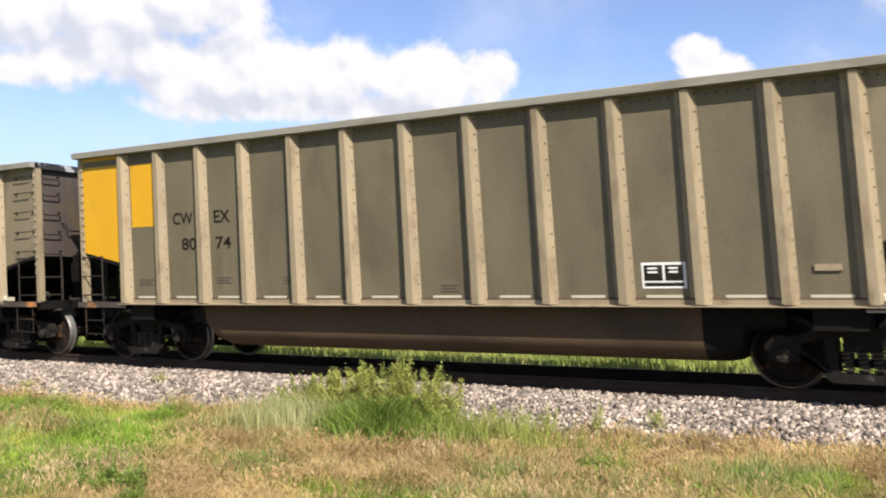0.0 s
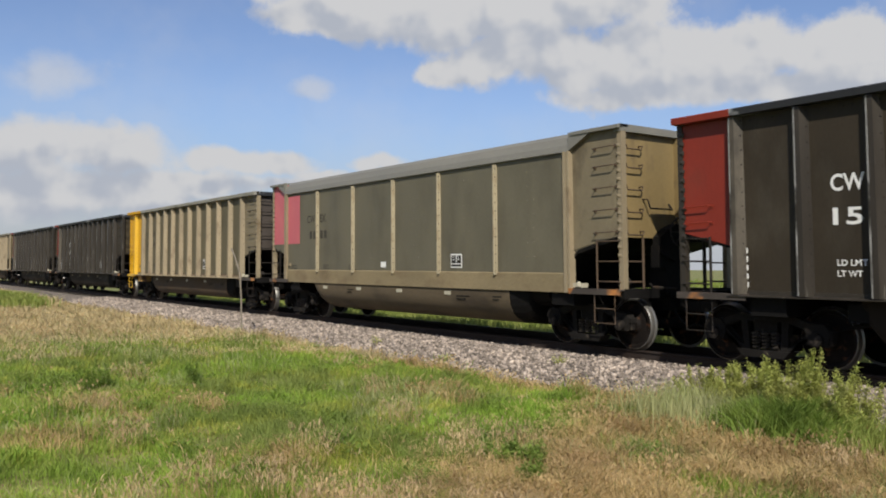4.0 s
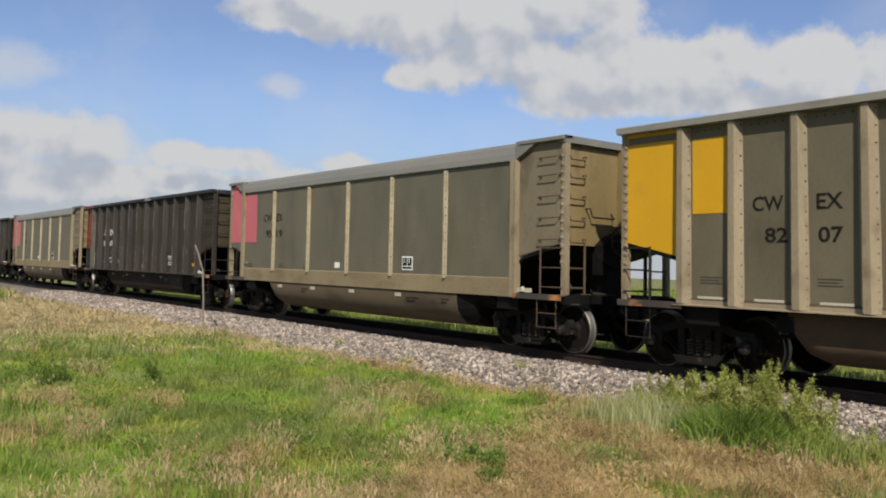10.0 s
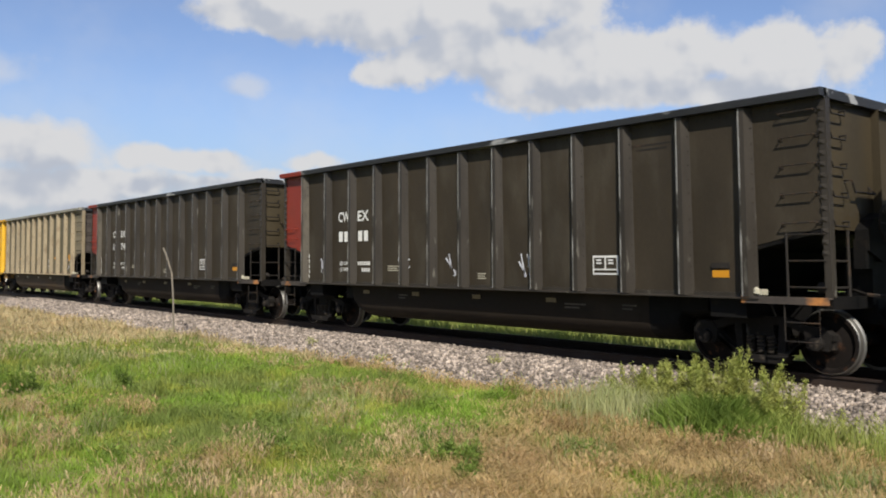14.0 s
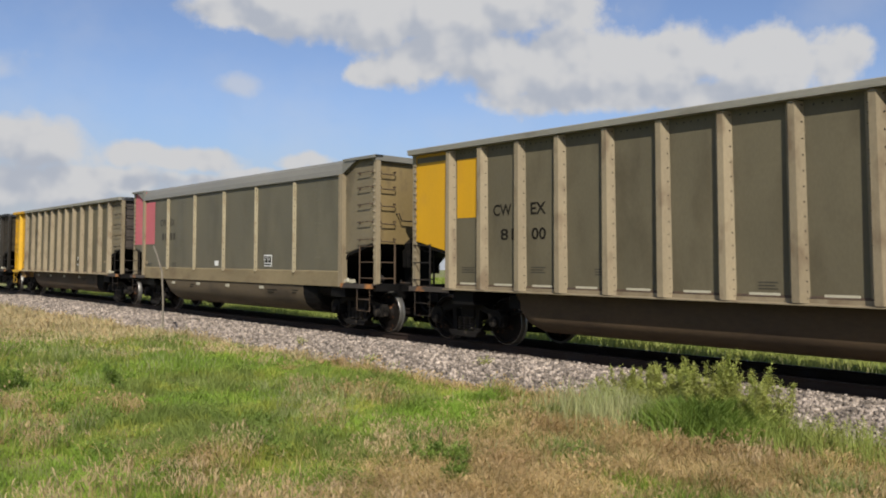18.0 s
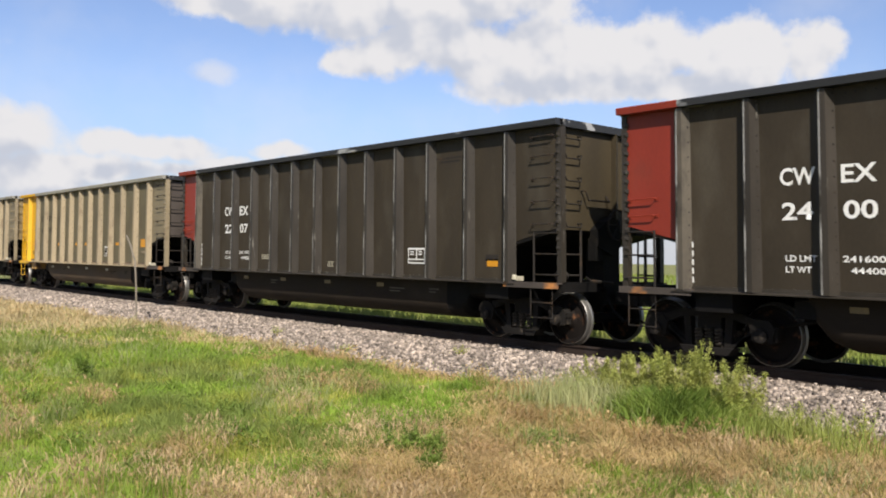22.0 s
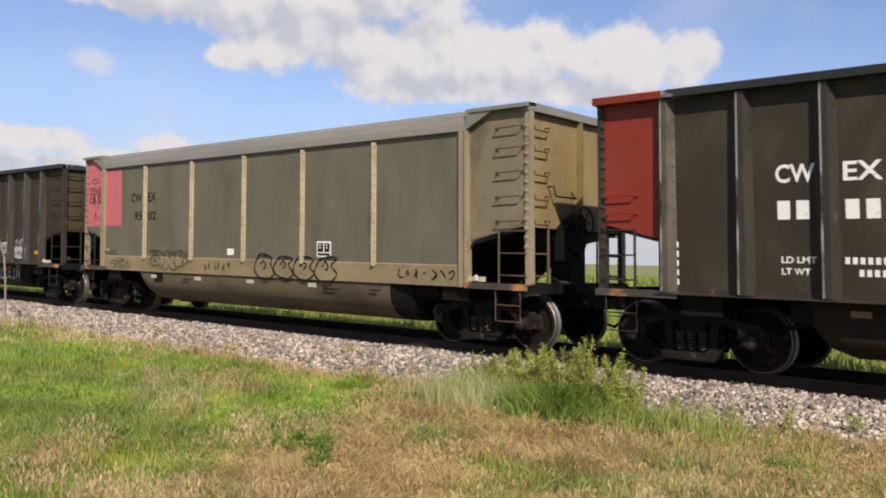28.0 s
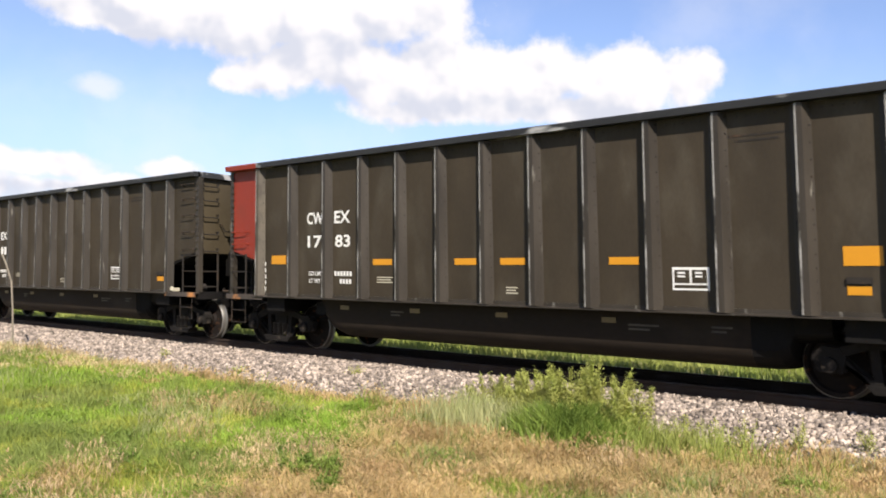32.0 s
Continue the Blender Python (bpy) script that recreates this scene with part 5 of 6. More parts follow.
def leafy(name, base, other, scale=0.8):
    """A thin leaf: part of the light goes through it."""
    m = mat(name, base, 0.6, 0.0, 0.22, 3.0, other, (0.4, 0.64), scale, bump=0, island=0.18)
    nt = m.node_tree
    p = nt.nodes["Principled BSDF"]
    p.inputs["Specular IOR Level"].default_value = 0.15
    through_leaf, both = nt.nodes.new("ShaderNodeBsdfTranslucent"), nt.nodes.new("ShaderNodeMixShader")
    link(nt, p.inputs["Base Color"].links[0].from_socket, through_leaf.inputs["Color"])
    both.inputs[0].default_value = 0.42
    link(nt, p.outputs[0], both.inputs[1])
    link(nt, through_leaf.outputs[0], both.inputs[2])
    link(nt, both.outputs[0], nt.nodes["Material Output"].inputs["Surface"])
    return m


GREEN = leafy("green grass", (0.2, 0.27, 0.05), (0.27, 0.3, 0.065))
COOL = leafy("cool green grass", (0.185, 0.24, 0.055), (0.22, 0.265, 0.07))
GOLDEN = leafy("yellow-green grass", (0.36, 0.37, 0.075), (0.32, 0.36, 0.06))
LUSH = leafy("lush bright grass", (0.215, 0.335, 0.045), (0.27, 0.36, 0.06))
BLUE = leafy("blue-green wheatgrass", (0.3, 0.33, 0.13), (0.38, 0.38, 0.18))
STRAW = leafy("dry straw grass", (0.5, 0.37, 0.168), (0.43, 0.3, 0.14))
PALE_STRAW = leafy("pale dry grass", (0.56, 0.45, 0.25), (0.48, 0.38, 0.2))
CLUMP = leafy("dark green tall grass", (0.135, 0.205, 0.035), (0.21, 0.28, 0.055), 2.0)
WEED = leafy("yellow-green weed leaves", (0.43, 0.44, 0.13), (0.32, 0.36, 0.09), 3.0)
VERGE = leafy("verge grass leaves", (0.22, 0.27, 0.06), (0.29, 0.31, 0.085), 0.6)
DOCK = leafy("dark green weed leaves", (0.17, 0.25, 0.05), (0.21, 0.28, 0.055), 3.0)
TREE_LEAF = leafy("tree leaves", (0.0396, 0.072, 0.0158), (0.0612, 0.0936, 0.0216), 0.4)


def leaves(n, rs, centre, spread, size, material, name, long=2.0):
    """Many small folded leaves round a centre."""
    p = rs.randn(n, 3) * np.array(spread) + np.array(centre)
    a, b = rs.rand(n) * math.tau, (rs.rand(n) - 0.3) * 1.6
    s = size * (0.6 + 0.8 * rs.rand(n))
    fwd = np.stack([np.cos(a) * np.cos(b), np.sin(a) * np.cos(b), np.sin(b)], -1)
    side = np.stack([-np.sin(a), np.cos(a), 0 * a], -1)
    up = np.cross(fwd, side)
    s = s[:, None]
    pts = np.stack([p, p + fwd * s * long * 0.5 + side * s * 0.5 + up * s * 0.1, p + fwd * s * long, p + fwd * s * long * 0.5 - side * s * 0.5 + up * s * 0.1], 1).reshape(-1, 3)
    return pts


def dryness(x, y):
    """0 where the grass is green, 1 where it is straw."""
    rag = wave(x, y, 0.9, 1) - 0.5 + 0.7 * (wave(x, y, 2.6, 2) - 0.5)
    right = 1 / (1 + np.exp(-(x - (-3.4 - 0.61 * y) + 1.2 * rag) * 3.2))
    mixed = np.clip((x + 4.6) * 0.35, 0, 0.5) * (y < 8.4) + np.clip((wave(x, y, 1.4, 17) - 0.6) * 5, 0, 0.75)
    far = 1 / (1 + np.exp(-((-x - 22.8) * 0.9 + (y - 7.0) * 0.12 + 2.2 * rag)))
    toe = np.exp(-((y - 9.25) / (0.3 + 0.2 * np.exp(-((x + 9) / 3) ** 2))) ** 2) * 0.95
    spots = np.clip((wave(x, y, 0.95, 8) - 0.8) * 6, 0, 0.5)
    close = np.clip((8.0 - np.hypot(x, y)) * 0.4, 0, 0.28) * np.clip((wave(x, y, 1.9, 9) - 0.56) * 6, 0, 1)
    tufts = sum(h * np.exp(-((x - a) / p) ** 2 - ((y - b) / q) ** 2) for a, b, p, q, h in ((-11.6, 2.8, 1.2, 0.6, 0.85), (-7.7, 3.3, 0.7, 0.5, 0.8), (-17.5, 8.5, 2.2, 0.45, 0.8), (-9.9, 9.25, 1.6, 0.35, 0.95), (-7.0, 4.9, 0.4, 0.3, 0.6)))
    tufts = tufts * np.clip((wave(x, y, 4.2, 41) - 0.3) * 2.2, 0, 1.1)
    return np.clip(np.maximum.reduce([tufts, right - mixed, far, toe, spots, close]), 0, 1)


def make_grass():
    rs = np.random.RandomState(11)
    n = 3400000
    x, y = -46 + 50 * rs.rand(n), 0.3 + 9.6 * rs.rand(n)
    d, turn = np.hypot(x, y), np.arctan2(-x, y)
    want = 5200 * (6.5 / np.maximum(d, 6.5)) ** 1.75
    keep = (turn > radians(-1)) & (turn < radians(86)) & (d > 4.6) & (rs.rand(n) < want / (n / 480))
    keep &= y < 9.3 + 1.1 * np.clip((x + 5.0) * 0.5, 0, 1) + 0.5 * (wave(x, y, 1.1, 4) - 0.5) + np.where(rs.rand(n) < 0.03, 0.6, 0)
    x, y, d = x[keep], y[keep], d[keep]
    n = len(x)
    z = np.maximum(soil(x, y), np.where(y > 9.2, -0.5 + (y - 9.2) * 0.19, -9)) - 0.01
    dry = dryness(x, y)
    mat_at = np.exp(-(((x + 8.5 + 0.32 * (y - 6.8) + 0.5 * (wave(x, y, 1.2, 33) - 0.5)) / 0.85) ** 4)) * np.clip((y - 4.9) * 1.2, 0, 1) * np.clip((9.1 - y) * 2, 0, 1)
    dry = dry * (1 - 0.9 * mat_at)
    tuft = 0.25 + 1.1 * wave(x, y, 3.1, 6) ** 2 + 0.9 * wave(x, y, 6.5, 26) ** 3 + 0.8 * wave(x, y, 0.9, 16) ** 2
    wide = 0.0025 * (np.maximum(d, 6.0) / 6.5) ** 0.85
    pick = rs.rand(n)
    is_dry = pick < dry * 0.88
    pale = is_dry & (x < -15)
    lush_at = np.maximum(mat_at, np.clip((wave(x, y, 0.55, 21) - 0.45) * 3, 0, 0.8))
    is_lush = ~is_dry & (rs.rand(n) < lush_at)
    is_blue = ~is_dry & ~is_lush & (wave(x, y, 0.8, 14) > 0.66) & (rs.rand(n) < 0.2)
    blotch = wave(x, y, 1.5, 61) + 0.5 * (wave(x, y, 3.4, 62) - 0.5) + 0.5 * (rs.rand(n) - 0.5)
    rest = ~is_dry & ~is_lush & ~is_blue
    is_cool, is_golden = rest & (blotch < 0.36), rest & (blotch > 0.66)
    is_green = rest & ~is_cool & ~is_golden
    r = rs.rand(n)
    for name, label, m, hl, hh, ln, mt, sd, dr in (
        ("green_grass", "green meadow grass, knee-low and uneven", is_green, 0.06, 0.15, 0.42, GREEN, 1, 0.2),
        ("cool_grass", "darker cool green grass in loose tussocks", is_cool, 0.07, 0.19, 0.45, COOL, 10, 0.2),
        ("golden_grass", "yellow-green grass in sunlit tufts", is_golden, 0.06, 0.14, 0.45, GOLDEN, 11, 0.2),
        ("lush_grass", "bright green soft grass in low mats", is_lush, 0.06, 0.13, 0.5, LUSH, 2, 0.3),
        ("wheatgrass", "pale blue-green upright wheatgrass", is_blue, 0.11, 0.22, 0.4, BLUE, 3, 0.0),
        ("dry_grass", "straw-coloured dry brome, bent over", is_dry & ~pale, 0.08, 0.22, 0.75, STRAW, 4, 0.6),
        ("pale_dry_grass", "pale dry grass beside the ballast", pale, 0.1, 0.24, 0.6, PALE_STRAW, 5, 0.4),
    ):
        blades(name, label, x[m], y[m], z[m], (hl + (hh - hl) * r[m]) * tuft[m], wide[m], ln, mt, sd, dr)
    # seed heads of the dry brome
    m = is_dry & (rs.rand(n) < 0.16 * np.clip((wave(x, y, 3.0, 51) - 0.35) * 2.4, 0, 1))
    hx, hy = x[m], y[m]
    hz = z[m] + (0.09 + 0.11 * r[m]) * tuft[m]
    k = 4
    hx, hy, hz = np.repeat(hx, k), np.repeat(hy, k), np.repeat(hz, k)
    blades("brome_heads", "drooping reddish-tan seed heads of dry brome", hx + 0.02 * (rs.rand(len(hx)) - 0.5), hy + 0.02 * (rs.rand(len(hx)) - 0.5), hz, 0.025 + 0.025 * rs.rand(len(hx)), np.repeat(wide[m], k) * 1.5, 0.6, leafy("reddish seed heads", (0.54, 0.4, 0.2), (0.46, 0.32, 0.16)), 6, 0.5)
    # loose tufts of pinkish brome heads standing over the green
    tx, ty = -16 + 17 * rs.rand(150), 1.2 + 7.4 * rs.rand(150)
    td, ta = np.hypot(tx, ty), np.degrees(np.arctan2(-tx, ty))
    fit = (td > 5.0) & (td < 13) & (ta > 8) & (ta < 82) & (rs.rand(150) < np.clip(1.2 - td / 9, 0.12, 0.65))
    tx, ty = tx[fit], ty[fit]
    per = 70
    hx = np.repeat(tx, per) + 0.17 * rs.randn(len(tx) * per)
    hy = np.repeat(ty, per) + 0.13 * rs.randn(len(tx) * per)
    hz = soil(hx, hy) + 0.12 + 0.2 * rs.rand(len(hx))
    blades("brome_stalks", "thin dry stalks of brome in loose tufts", hx, hy, soil(hx, hy), hz - soil(hx, hy) + 0.03, 0.0016 + 0 * hx, 0.25, STRAW, 12, 0.1)
    hx, hy, hz = np.repeat(hx, 4), np.repeat(hy, 4), np.repeat(hz, 4)
    k = len(hx)
    blades("brome_tufts", "pinkish-tan drooping seed heads in loose tufts", hx + 0.03 * rs.randn(k), hy + 0.03 * rs.randn(k), hz + 0.02 * rs.randn(k), 0.035 + 0.035 * rs.rand(k), 0.0034 + 0 * hx, 0.8, leafy("pinkish seed heads", (0.54, 0.4, 0.23), (0.46, 0.33, 0.18)), 13, 0.7)
    # straw that lies flat in swirls where the brome has fallen over
    n = 26000
    x, y = -8.5 + 9.0 * rs.rand(n), 3.2 + 5.6 * rs.rand(n)
    m = (rs.rand(n) < dryness(x, y) ** 2) & (np.hypot(x, y) > 5)
    x, y = x[m], y[m]
    k = len(x)
    way = 2.6 + 2.4 * wave(x, y, 0.7, 71) + 0.5 * rs.randn(k)
    long, lift = 0.16 + 0.22 * rs.rand(k), 0.05 + 0.07 * rs.rand(k)
    rows = []
    for out, up, w in ((0.0, 0.0, 0.0014), (0.35, 1.0, 0.0022), (0.75, 0.85, 0.002), (1.0, 0.35, 0.0008)):
        for q in (-1, 1):
            rows.append(np.stack([x + np.cos(way) * long * out - q * np.sin(way) * w, y + np.sin(way) * long * out + q * np.cos(way) * w, soil(x, y) + 0.05 + lift * up], -1))
    faces = (np.array([(0, 1, 3, 2), (2, 3, 5, 4), (4, 5, 7, 6)])[None] + 8 * np.arange(k)[:, None, None]).reshape(-1, 4)
    tagged(new("fallen_straw", quads("fallen_straw", np.stack(rows, 1).reshape(-1, 3), faces, STRAW)), "fallen straw lying in swirls", "grass", kind="stuff")
    # dark leafy forbs low in the grass
    tx, ty = -15 + 15 * rs.rand(70), 2.0 + 6.6 * rs.rand(70)
    fit = (np.hypot(tx, ty) > 5) & (dryness(tx, ty) < 0.5)
    pts = np.concatenate([leaves(260, rs, (a, b, float(soil(a, b)) + 0.09), (0.13, 0.1, 0.05), 0.017, None, "", 2.2) for a, b in zip(tx[fit], ty[fit])])
    tagged(new("forbs", quads("forbs", pts, np.arange(len(pts)).reshape(-1, 4), DOCK)), "low dark green broadleaf forbs between the grass", "plant", kind="stuff")
    # the strip beyond the track
    n = 60000
    x, y = -60 + 66 * rs.rand(n), 15.5 + 9 * rs.rand(n)
    z = np.maximum(soil(x, y), -0.5 + 0 * x)
    blades("verge_grass", "green verge grass on the far side of the track", x, y, z, 0.12 + 0.05 * np.clip(y - 15.5, 0, 5) + 0.3 * rs.rand(n) * wave(x, y, 0.7, 3), 0.012 + 0 * x, 0.5, VERGE, 7, 0.3)
    n = 60000
    x, y = -260 + 300 * rs.rand(n), 22 + 90 * rs.rand(n) ** 2
    blades("field_grass", "green field grass running out to the horizon", x, y, LOW + 0 * x, 0.3 + 0.35 * rs.rand(n), 0.06 + 0 * x, 0.4, GREEN, 8, 0.2)
    n = 26000
    x, y = -46 - 60 * rs.rand(n), 2 + 7.4 * rs.rand(n)
    blades("distant_dry_grass", "dry grass along the track in the distance", x, y, LOW + 0 * x, 0.2 + 0.25 * rs.rand(n), 0.018 + 0 * x, 0.4, PALE_STRAW, 9, 0.2)


make_grass()


def weed(x, y, tall, wide, stems, material, label, seed, leaf=0.02, per=26):
    """A leafy weed: stems that fan out, with leaves all the way up."""
    rs = np.random.RandomState(seed)
    z = max(float(soil(x, y)), -0.5 + (y - 9.2) * 0.19 if y > 9.2 else -9)
    thing = tagged(new("weed"), label, "plant")
    thing.location = (x, y, z)
    g, pts = Geo(), []
    for k in range(stems):
        a, r = rs.rand() * math.tau, wide * rs.rand() ** 0.6
        h = tall * (0.55 + 0.45 * rs.rand())
        bx, by = r * math.cos(a), r * math.sin(a)
        tip = Vector((bx * 1.25 + 0.08 * rs.randn(), by * 1.25 + 0.08 * rs.randn(), h))
        g.tube([(bx * 0.8, by * 0.8, -0.02), ((bx + tip.x) / 2, (by + tip.y) / 2, h * 0.55), tip], 0.004, 3)
        for q in range(per):
            f = 0.2 + 0.8 * rs.rand()
            c = (bx * 0.8 + (tip.x - bx * 0.8) * f, by * 0.8 + (tip.y - by * 0.8) * f, h * f)
            pts.append(leaves(2, rs, c, (0.05 * (1.25 - f), 0.05 * (1.25 - f), 0.025), leaf, material, "", 2.6))
    tagged(part("stem_tangle", g, material, thing), kind="stuff")
    pts = np.concatenate(pts)
    faces = np.arange(len(pts)).reshape(-1, 4)
    part("foliage", quads("foliage", pts, faces, material), None, thing)
    return thing


def make_weeds():
    rs = np.random.RandomState(5)
    # the big clump by the ballast: dark tall grass in front, yellow-green weeds behind and above
    n = 9000
    x, y = -5.75 + 0.46 * rs.randn(n), 8.66 + 0.24 * rs.randn(n)
    tall = (0.18 + 0.34 * rs.rand(n)) * np.exp(-((x + 5.75) / 1.05) ** 2)
    blades("tall_grass_clump", "dense clump of dark green tall grass", x, y, soil(x, y), tall, 0.006 + 0 * x, 0.6, CLUMP, 31, 0.15)
    n = 5000
    x, y = -45.0 + 2.2 * rs.randn(n), 6.7 + 0.45 * rs.randn(n)
    blades("tall_grass_clump", "patch of bright green taller grass in the dry stand", x, y, soil(x, y), 0.35 + 0.4 * rs.rand(n), 0.02 + 0 * x, 0.5, VERGE, 34, 0.2)
    n = 1300
    x, y = -7.0 + 0.45 * rs.randn(n), 8.5 + 0.3 * rs.randn(n)
    blades("tall_grass_clump", "thin pale stalks of tall grass", x, y, soil(x, y), 0.25 + 0.25 * rs.rand(n), 0.004 + 0 * x, 0.3, BLUE, 33, 0.1)
    n = 1000
    x, y = -4.6 + 0.6 * rs.randn(n), 8.7 + 0.25 * rs.randn(n)
    blades("tall_grass_clump", "thin clump of grey-green tall grass", x, y, soil(x, y), 0.25 + 0.25 * rs.rand(n), 0.004 + 0 * x, 0.4, VERGE, 32, 0.2)
    for k, (x, y, h, w, s) in enumerate(((-7.35, 9.3, 0.7, 0.28, 14), (-6.95, 9.2, 0.76, 0.3, 16), (-6.5, 9.2, 0.84, 0.3, 17), (-6.05, 9.15, 1.04, 0.26, 16), (-5.7, 9.2, 0.92, 0.28, 16), (-5.3, 9.15, 0.8, 0.26, 14), (-6.6, 8.95, 0.66, 0.3, 14), (-7.1, 8.95, 0.55, 0.3, 12), (-5.9, 8.9, 0.72, 0.3, 14), (-5.35, 8.9, 0.62, 0.26, 12), (-7.7, 9.35, 0.4, 0.2, 7),
                                         (-4.75, 9.4, 0.5, 0.16, 6), (-4.4, 9.5, 0.46, 0.14, 5), (-4.15, 9.6, 0.5, 0.1, 4), (-3.6, 9.9, 0.36, 0.08, 3), (-3.0, 10.1, 0.3, 0.08, 3))):
        weed(x, y, h * 0.92, w, s, WEED, "yellow-green leafy weed at the foot of the ballast", 40 + k, 0.0145 if h > 0.55 else 0.011, 230 if h > 0.55 else 80)
    for k, (x, y, h, w, s) in enumerate(((-6.5, 5.4, 0.24, 0.25, 22), (-13.6, 4.75, 0.38, 0.07, 6), (-13.5, 3.05, 0.5, 0.1, 8), (-13.9, 3.4, 0.4, 0.16, 8), (-7.85, 4.25, 0.16, 0.1, 9), (-5.9, 5.05, 0.2, 0.16, 12))):
        weed(x, y, h, w, s, DOCK, "dark green broadleaf weed among the grass", 60 + k, 0.013, 90)
    for k, (x, y) in enumerate(((-11.6, 10.6), (-17.5, 10.3), (-8.2, 10.1), (-14.2, 9.9))):
        weed(x, y, 0.16, 0.1, 6, WEED, "small weed growing in the ballast", 80 + k, 0.016, 14)


make_weeds()


def tree(x, y, tall, wide, seed, label):
    """Trunk, limbs and an uneven crown of leaf clumps with gaps."""
    rs = np.random.RandomState(seed)
    thing = tagged(new("tree"), label, "tree")
    thing.location = (x, y, LOW)
    bark = mat("tree bark", (0.09, 0.07, 0.05), 0.9, 0, 0.3, 8, bump=0.5)
    g = Geo()
    g.lathe([(-0.1, 0.35), (0.6, 0.26), (tall * 0.3, 0.2), (tall * 0.7, 0.08)], 9, "z")
    part("trunk", g, bark, thing)
    limbs, pts = Geo(), []
    for k in range(26):
        a, up = rs.rand() * math.tau, tall * (0.22 + 0.72 * rs.rand())
        r = wide * (0.35 + 0.65 * rs.rand()) * math.sqrt(max(0.05, 1 - ((up / tall - 0.5) / 0.55) ** 2))
        tip = (r * math.cos(a), r * math.sin(a), up)
        limbs.tube([(0, 0, up * 0.55), (tip[0] * 0.5, tip[1] * 0.5, up * 0.82), tip], 0.05, 4)
        pts.append(leaves(130, rs, tip, (wide * 0.2, wide * 0.2, tall * 0.075), 0.17, None, "", 1.6))
    part("limbs", limbs, bark, thing)
    pts = np.concatenate(pts)
    part("crown", quads("crown", pts, np.arange(len(pts)).reshape(-1, 4), TREE_LEAF), None, thing)
    return thing


def make_far():
    for k, (turn, d, tall, wide) in enumerate(((83.2, 260, 10.5, 5.0), (84.3, 275, 9.0, 5.0), (16.2, 88, 7.2, 3.2), (14.0, 96, 7.6, 3.6), (11.5, 90, 6.6, 3.4), (14.9, 80, 3.2, 3.0), (12.6, 78, 3.0, 3.0))):
        a = radians(turn)
        tree(-d * math.sin(a), d * math.cos(a), tall, wide, 100 + k, "leafy green tree standing far behind the track")


make_far()

# ---------------------------------------------------------------- post, sign and far buildings
GREYWOOD = mat("weathered grey wood", (0.17, 0.145, 0.11), 0.9, 0, 0.25, 20, (0.1, 0.085, 0.065), (0.5, 0.7), 4.0, (1, 1, 0.2), 0.4)


def make_post():
    g = Geo().tube([(0, 0, -0.2), (-0.06, 0, 0.9), (-0.18, 0, 1.6), (-0.55, 0, 2.05), (-0.8, 0, 2.28)], 0.024, 7)
    ob = tagged(new("marker_post", g.mesh("marker_post", GREYWOOD, smooth=True)), "thin leaning grey post bent at the top, at the ballast edge", "post")
    ob.location = (-22.35, 9.0, -0.32)


make_post()


def make_sign():
    sign = tagged(new("track_sign"), "white round sign on a thin post beside the track", "sign")
    sign.location = (-64.5, 8.2, LOW)
    part("pole", Geo().tube([(0, 0, -0.1), (0, 0, 1.9)], 0.035, 7), IRON, sign)
    part("disc", Geo().lathe([(-0.012, 0.22), (0.012, 0.22)], 20, "x", (0.05, 0, 1.72)), WHITE, sign)
    part("mark", Geo().box(0.064, 0.068, -0.045, 0.045, 1.6, 1.84), INK, sign, "dark bar of writing too far to read")


make_sign()


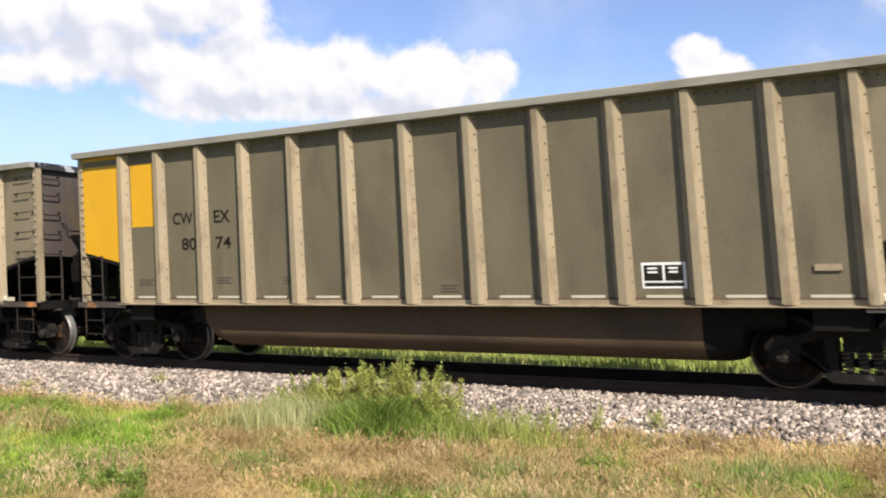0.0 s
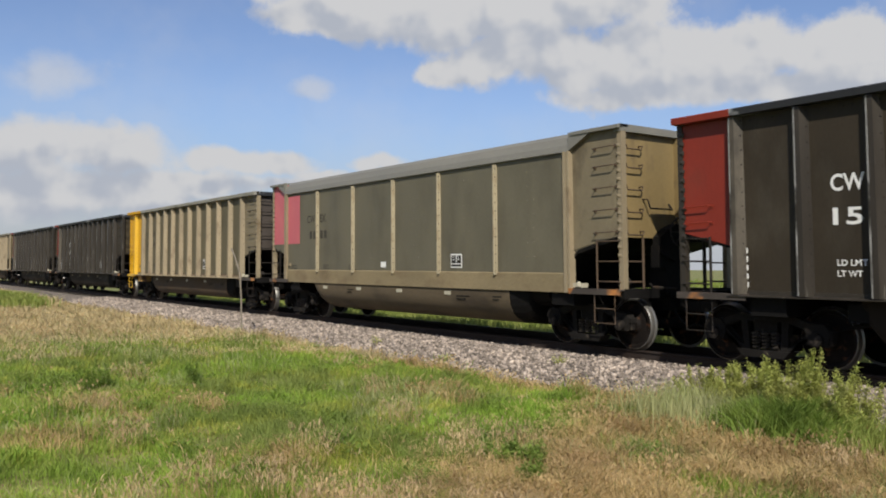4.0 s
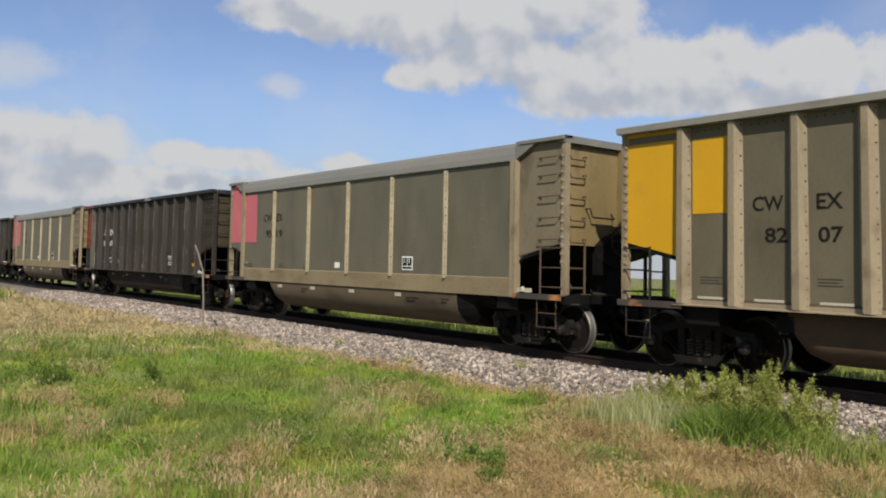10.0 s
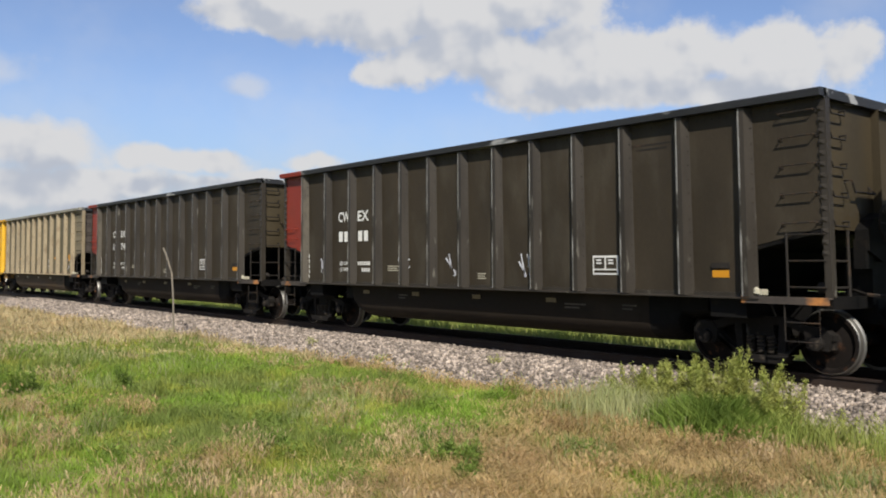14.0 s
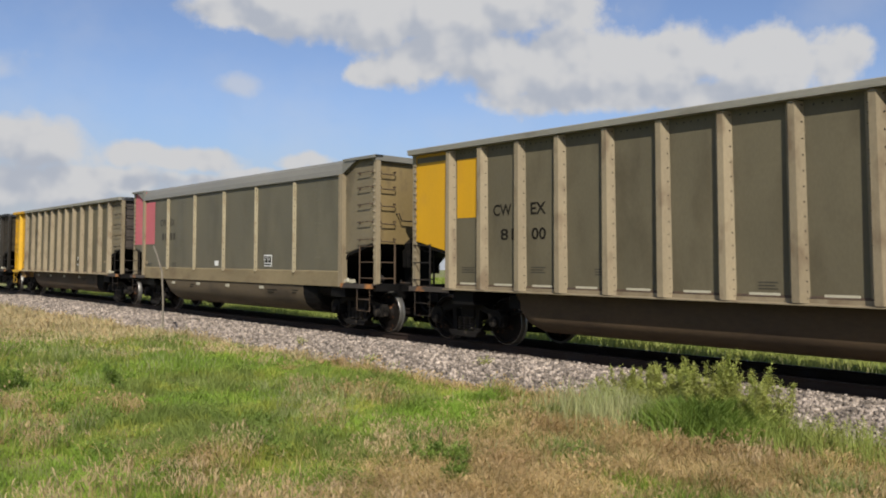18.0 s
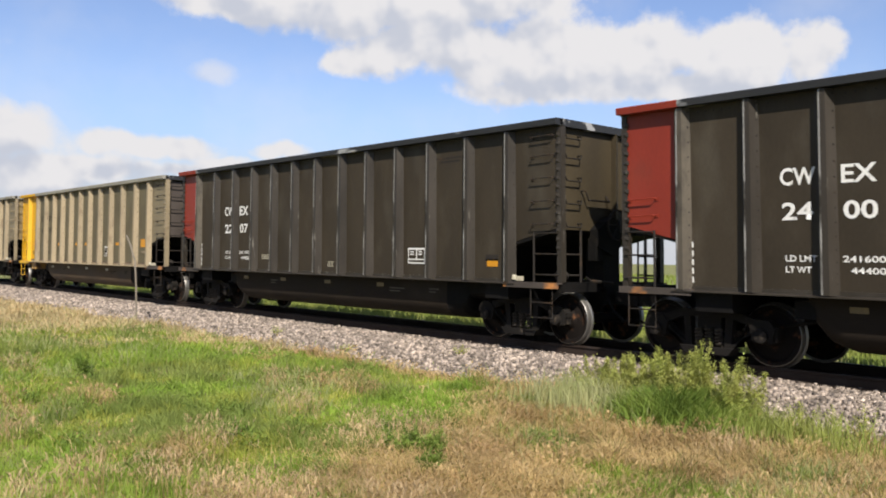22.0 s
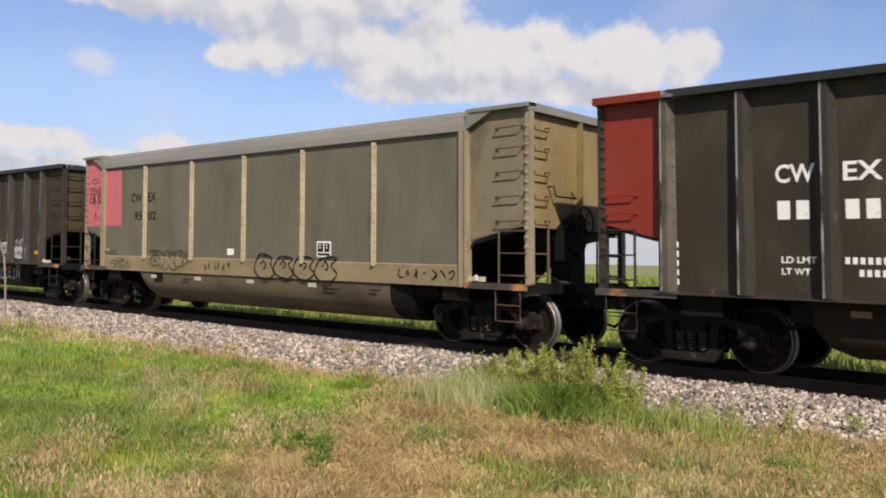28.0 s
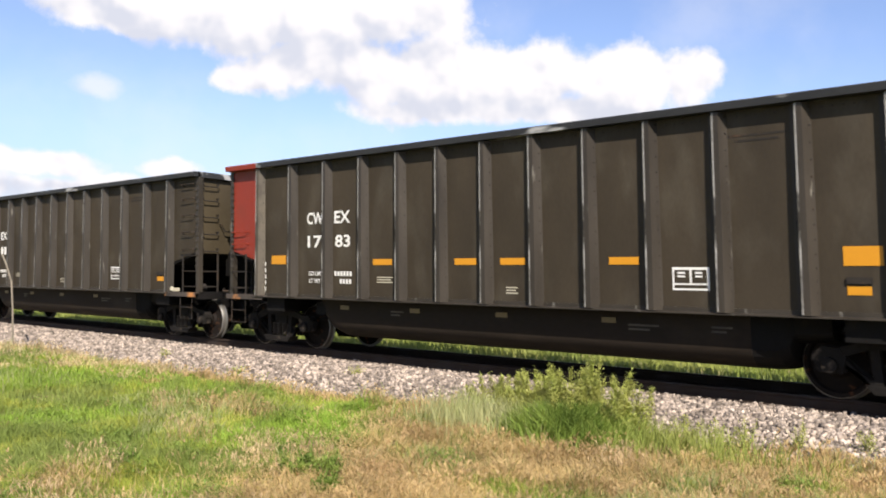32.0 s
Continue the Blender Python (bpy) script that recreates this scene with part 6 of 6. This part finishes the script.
def building(name, label, turn, d, wide, deep, eaves, ridge, wall, roof):
    a = radians(turn)
    b = tagged(new(name), label, "building")
    b.location = (-d * math.sin(a), d * math.cos(a), LOW)
    b.rotation_euler = (0, 0, 0.25)
    w, q = wide / 2, deep / 2
    part("walls", Geo().prism([(-w, 0), (w, 0), (w, eaves), (0, ridge), (-w, eaves)], -q, q), wall, b)
    for s in (-1, 1):
        part("roof", Geo().prism([(0, ridge + 0.1), (0, ridge - 0.02), (s * (w + 0.3), eaves - 0.12), (s * (w + 0.3), eaves)], -q - 0.3, q + 0.3), roof, b)
    part("door", Geo().box(-wide * 0.14, wide * 0.14, -q - 0.05, -q, 0, eaves * 0.85), IRON, b)
    for s in (-1, 1):
        part("window", Geo().box(s * wide * 0.32 - 0.4, s * wide * 0.32 + 0.4, -q - 0.04, -q, eaves * 0.4, eaves * 0.75), SHADY_GRIME, b)
    return b


building("shed", "low grey metal shed standing alone in the field", 26.85, 300, 6.0, 6.5, 5.2, 6.2,
         mat("grey shed cladding", (0.13, 0.14, 0.16), 0.6, 0.1, 0.1, 10), mat("grey shed roof", (0.3, 0.31, 0.33), 0.5, 0.2, 0.1, 10))
building("house", "pale cream house behind the trees", 17.6, 110, 6.5, 8, 4.0, 6.2,
         mat("cream siding", (0.62, 0.56, 0.46), 0.7, 0, 0.06, 10), mat("brown shingles", (0.2, 0.17, 0.15), 0.85, 0, 0.2, 10))


# ---------------------------------------------------------------- what moves
def gone(t):
    """Metres gone at t seconds, straight between the known seconds."""
    for (a, p), (b, q) in zip(TRAIN, TRAIN[1:]):
        if t <= b:
            return p + (q - p) * (t - a) / (b - a)
    return TRAIN[-1][1]


def motions():
    end = TRAIN[-1][0]
    for car, style, left, right, k in WAGONS:
        back = PITCH * k - forward(k, style)
        walk(car, [(t, pose(s - back, TRACK_Y, 0)) for t, s in TRAIN])
        near = [q / FPS for q in range(int(end * FPS) + 1) if -42 < gone(q / FPS) - back < 6]
        if not near:
            continue
        for wheelset in [o for o in car.children_recursive if o.name.startswith("wheelset")]:
            x, _, z = wheelset.location
            rows = [(t, pose(x, 0, z, 0, math.degrees((gone(t) - gone(near[0])) / WHEEL_R), 0)) for t in near]
            if near[0] > 0:
                rows.insert(0, (0, rows[0][1]))
            if near[-1] < end:
                rows.append((end, rows[-1][1]))
            walk(wheelset, rows)


motions()
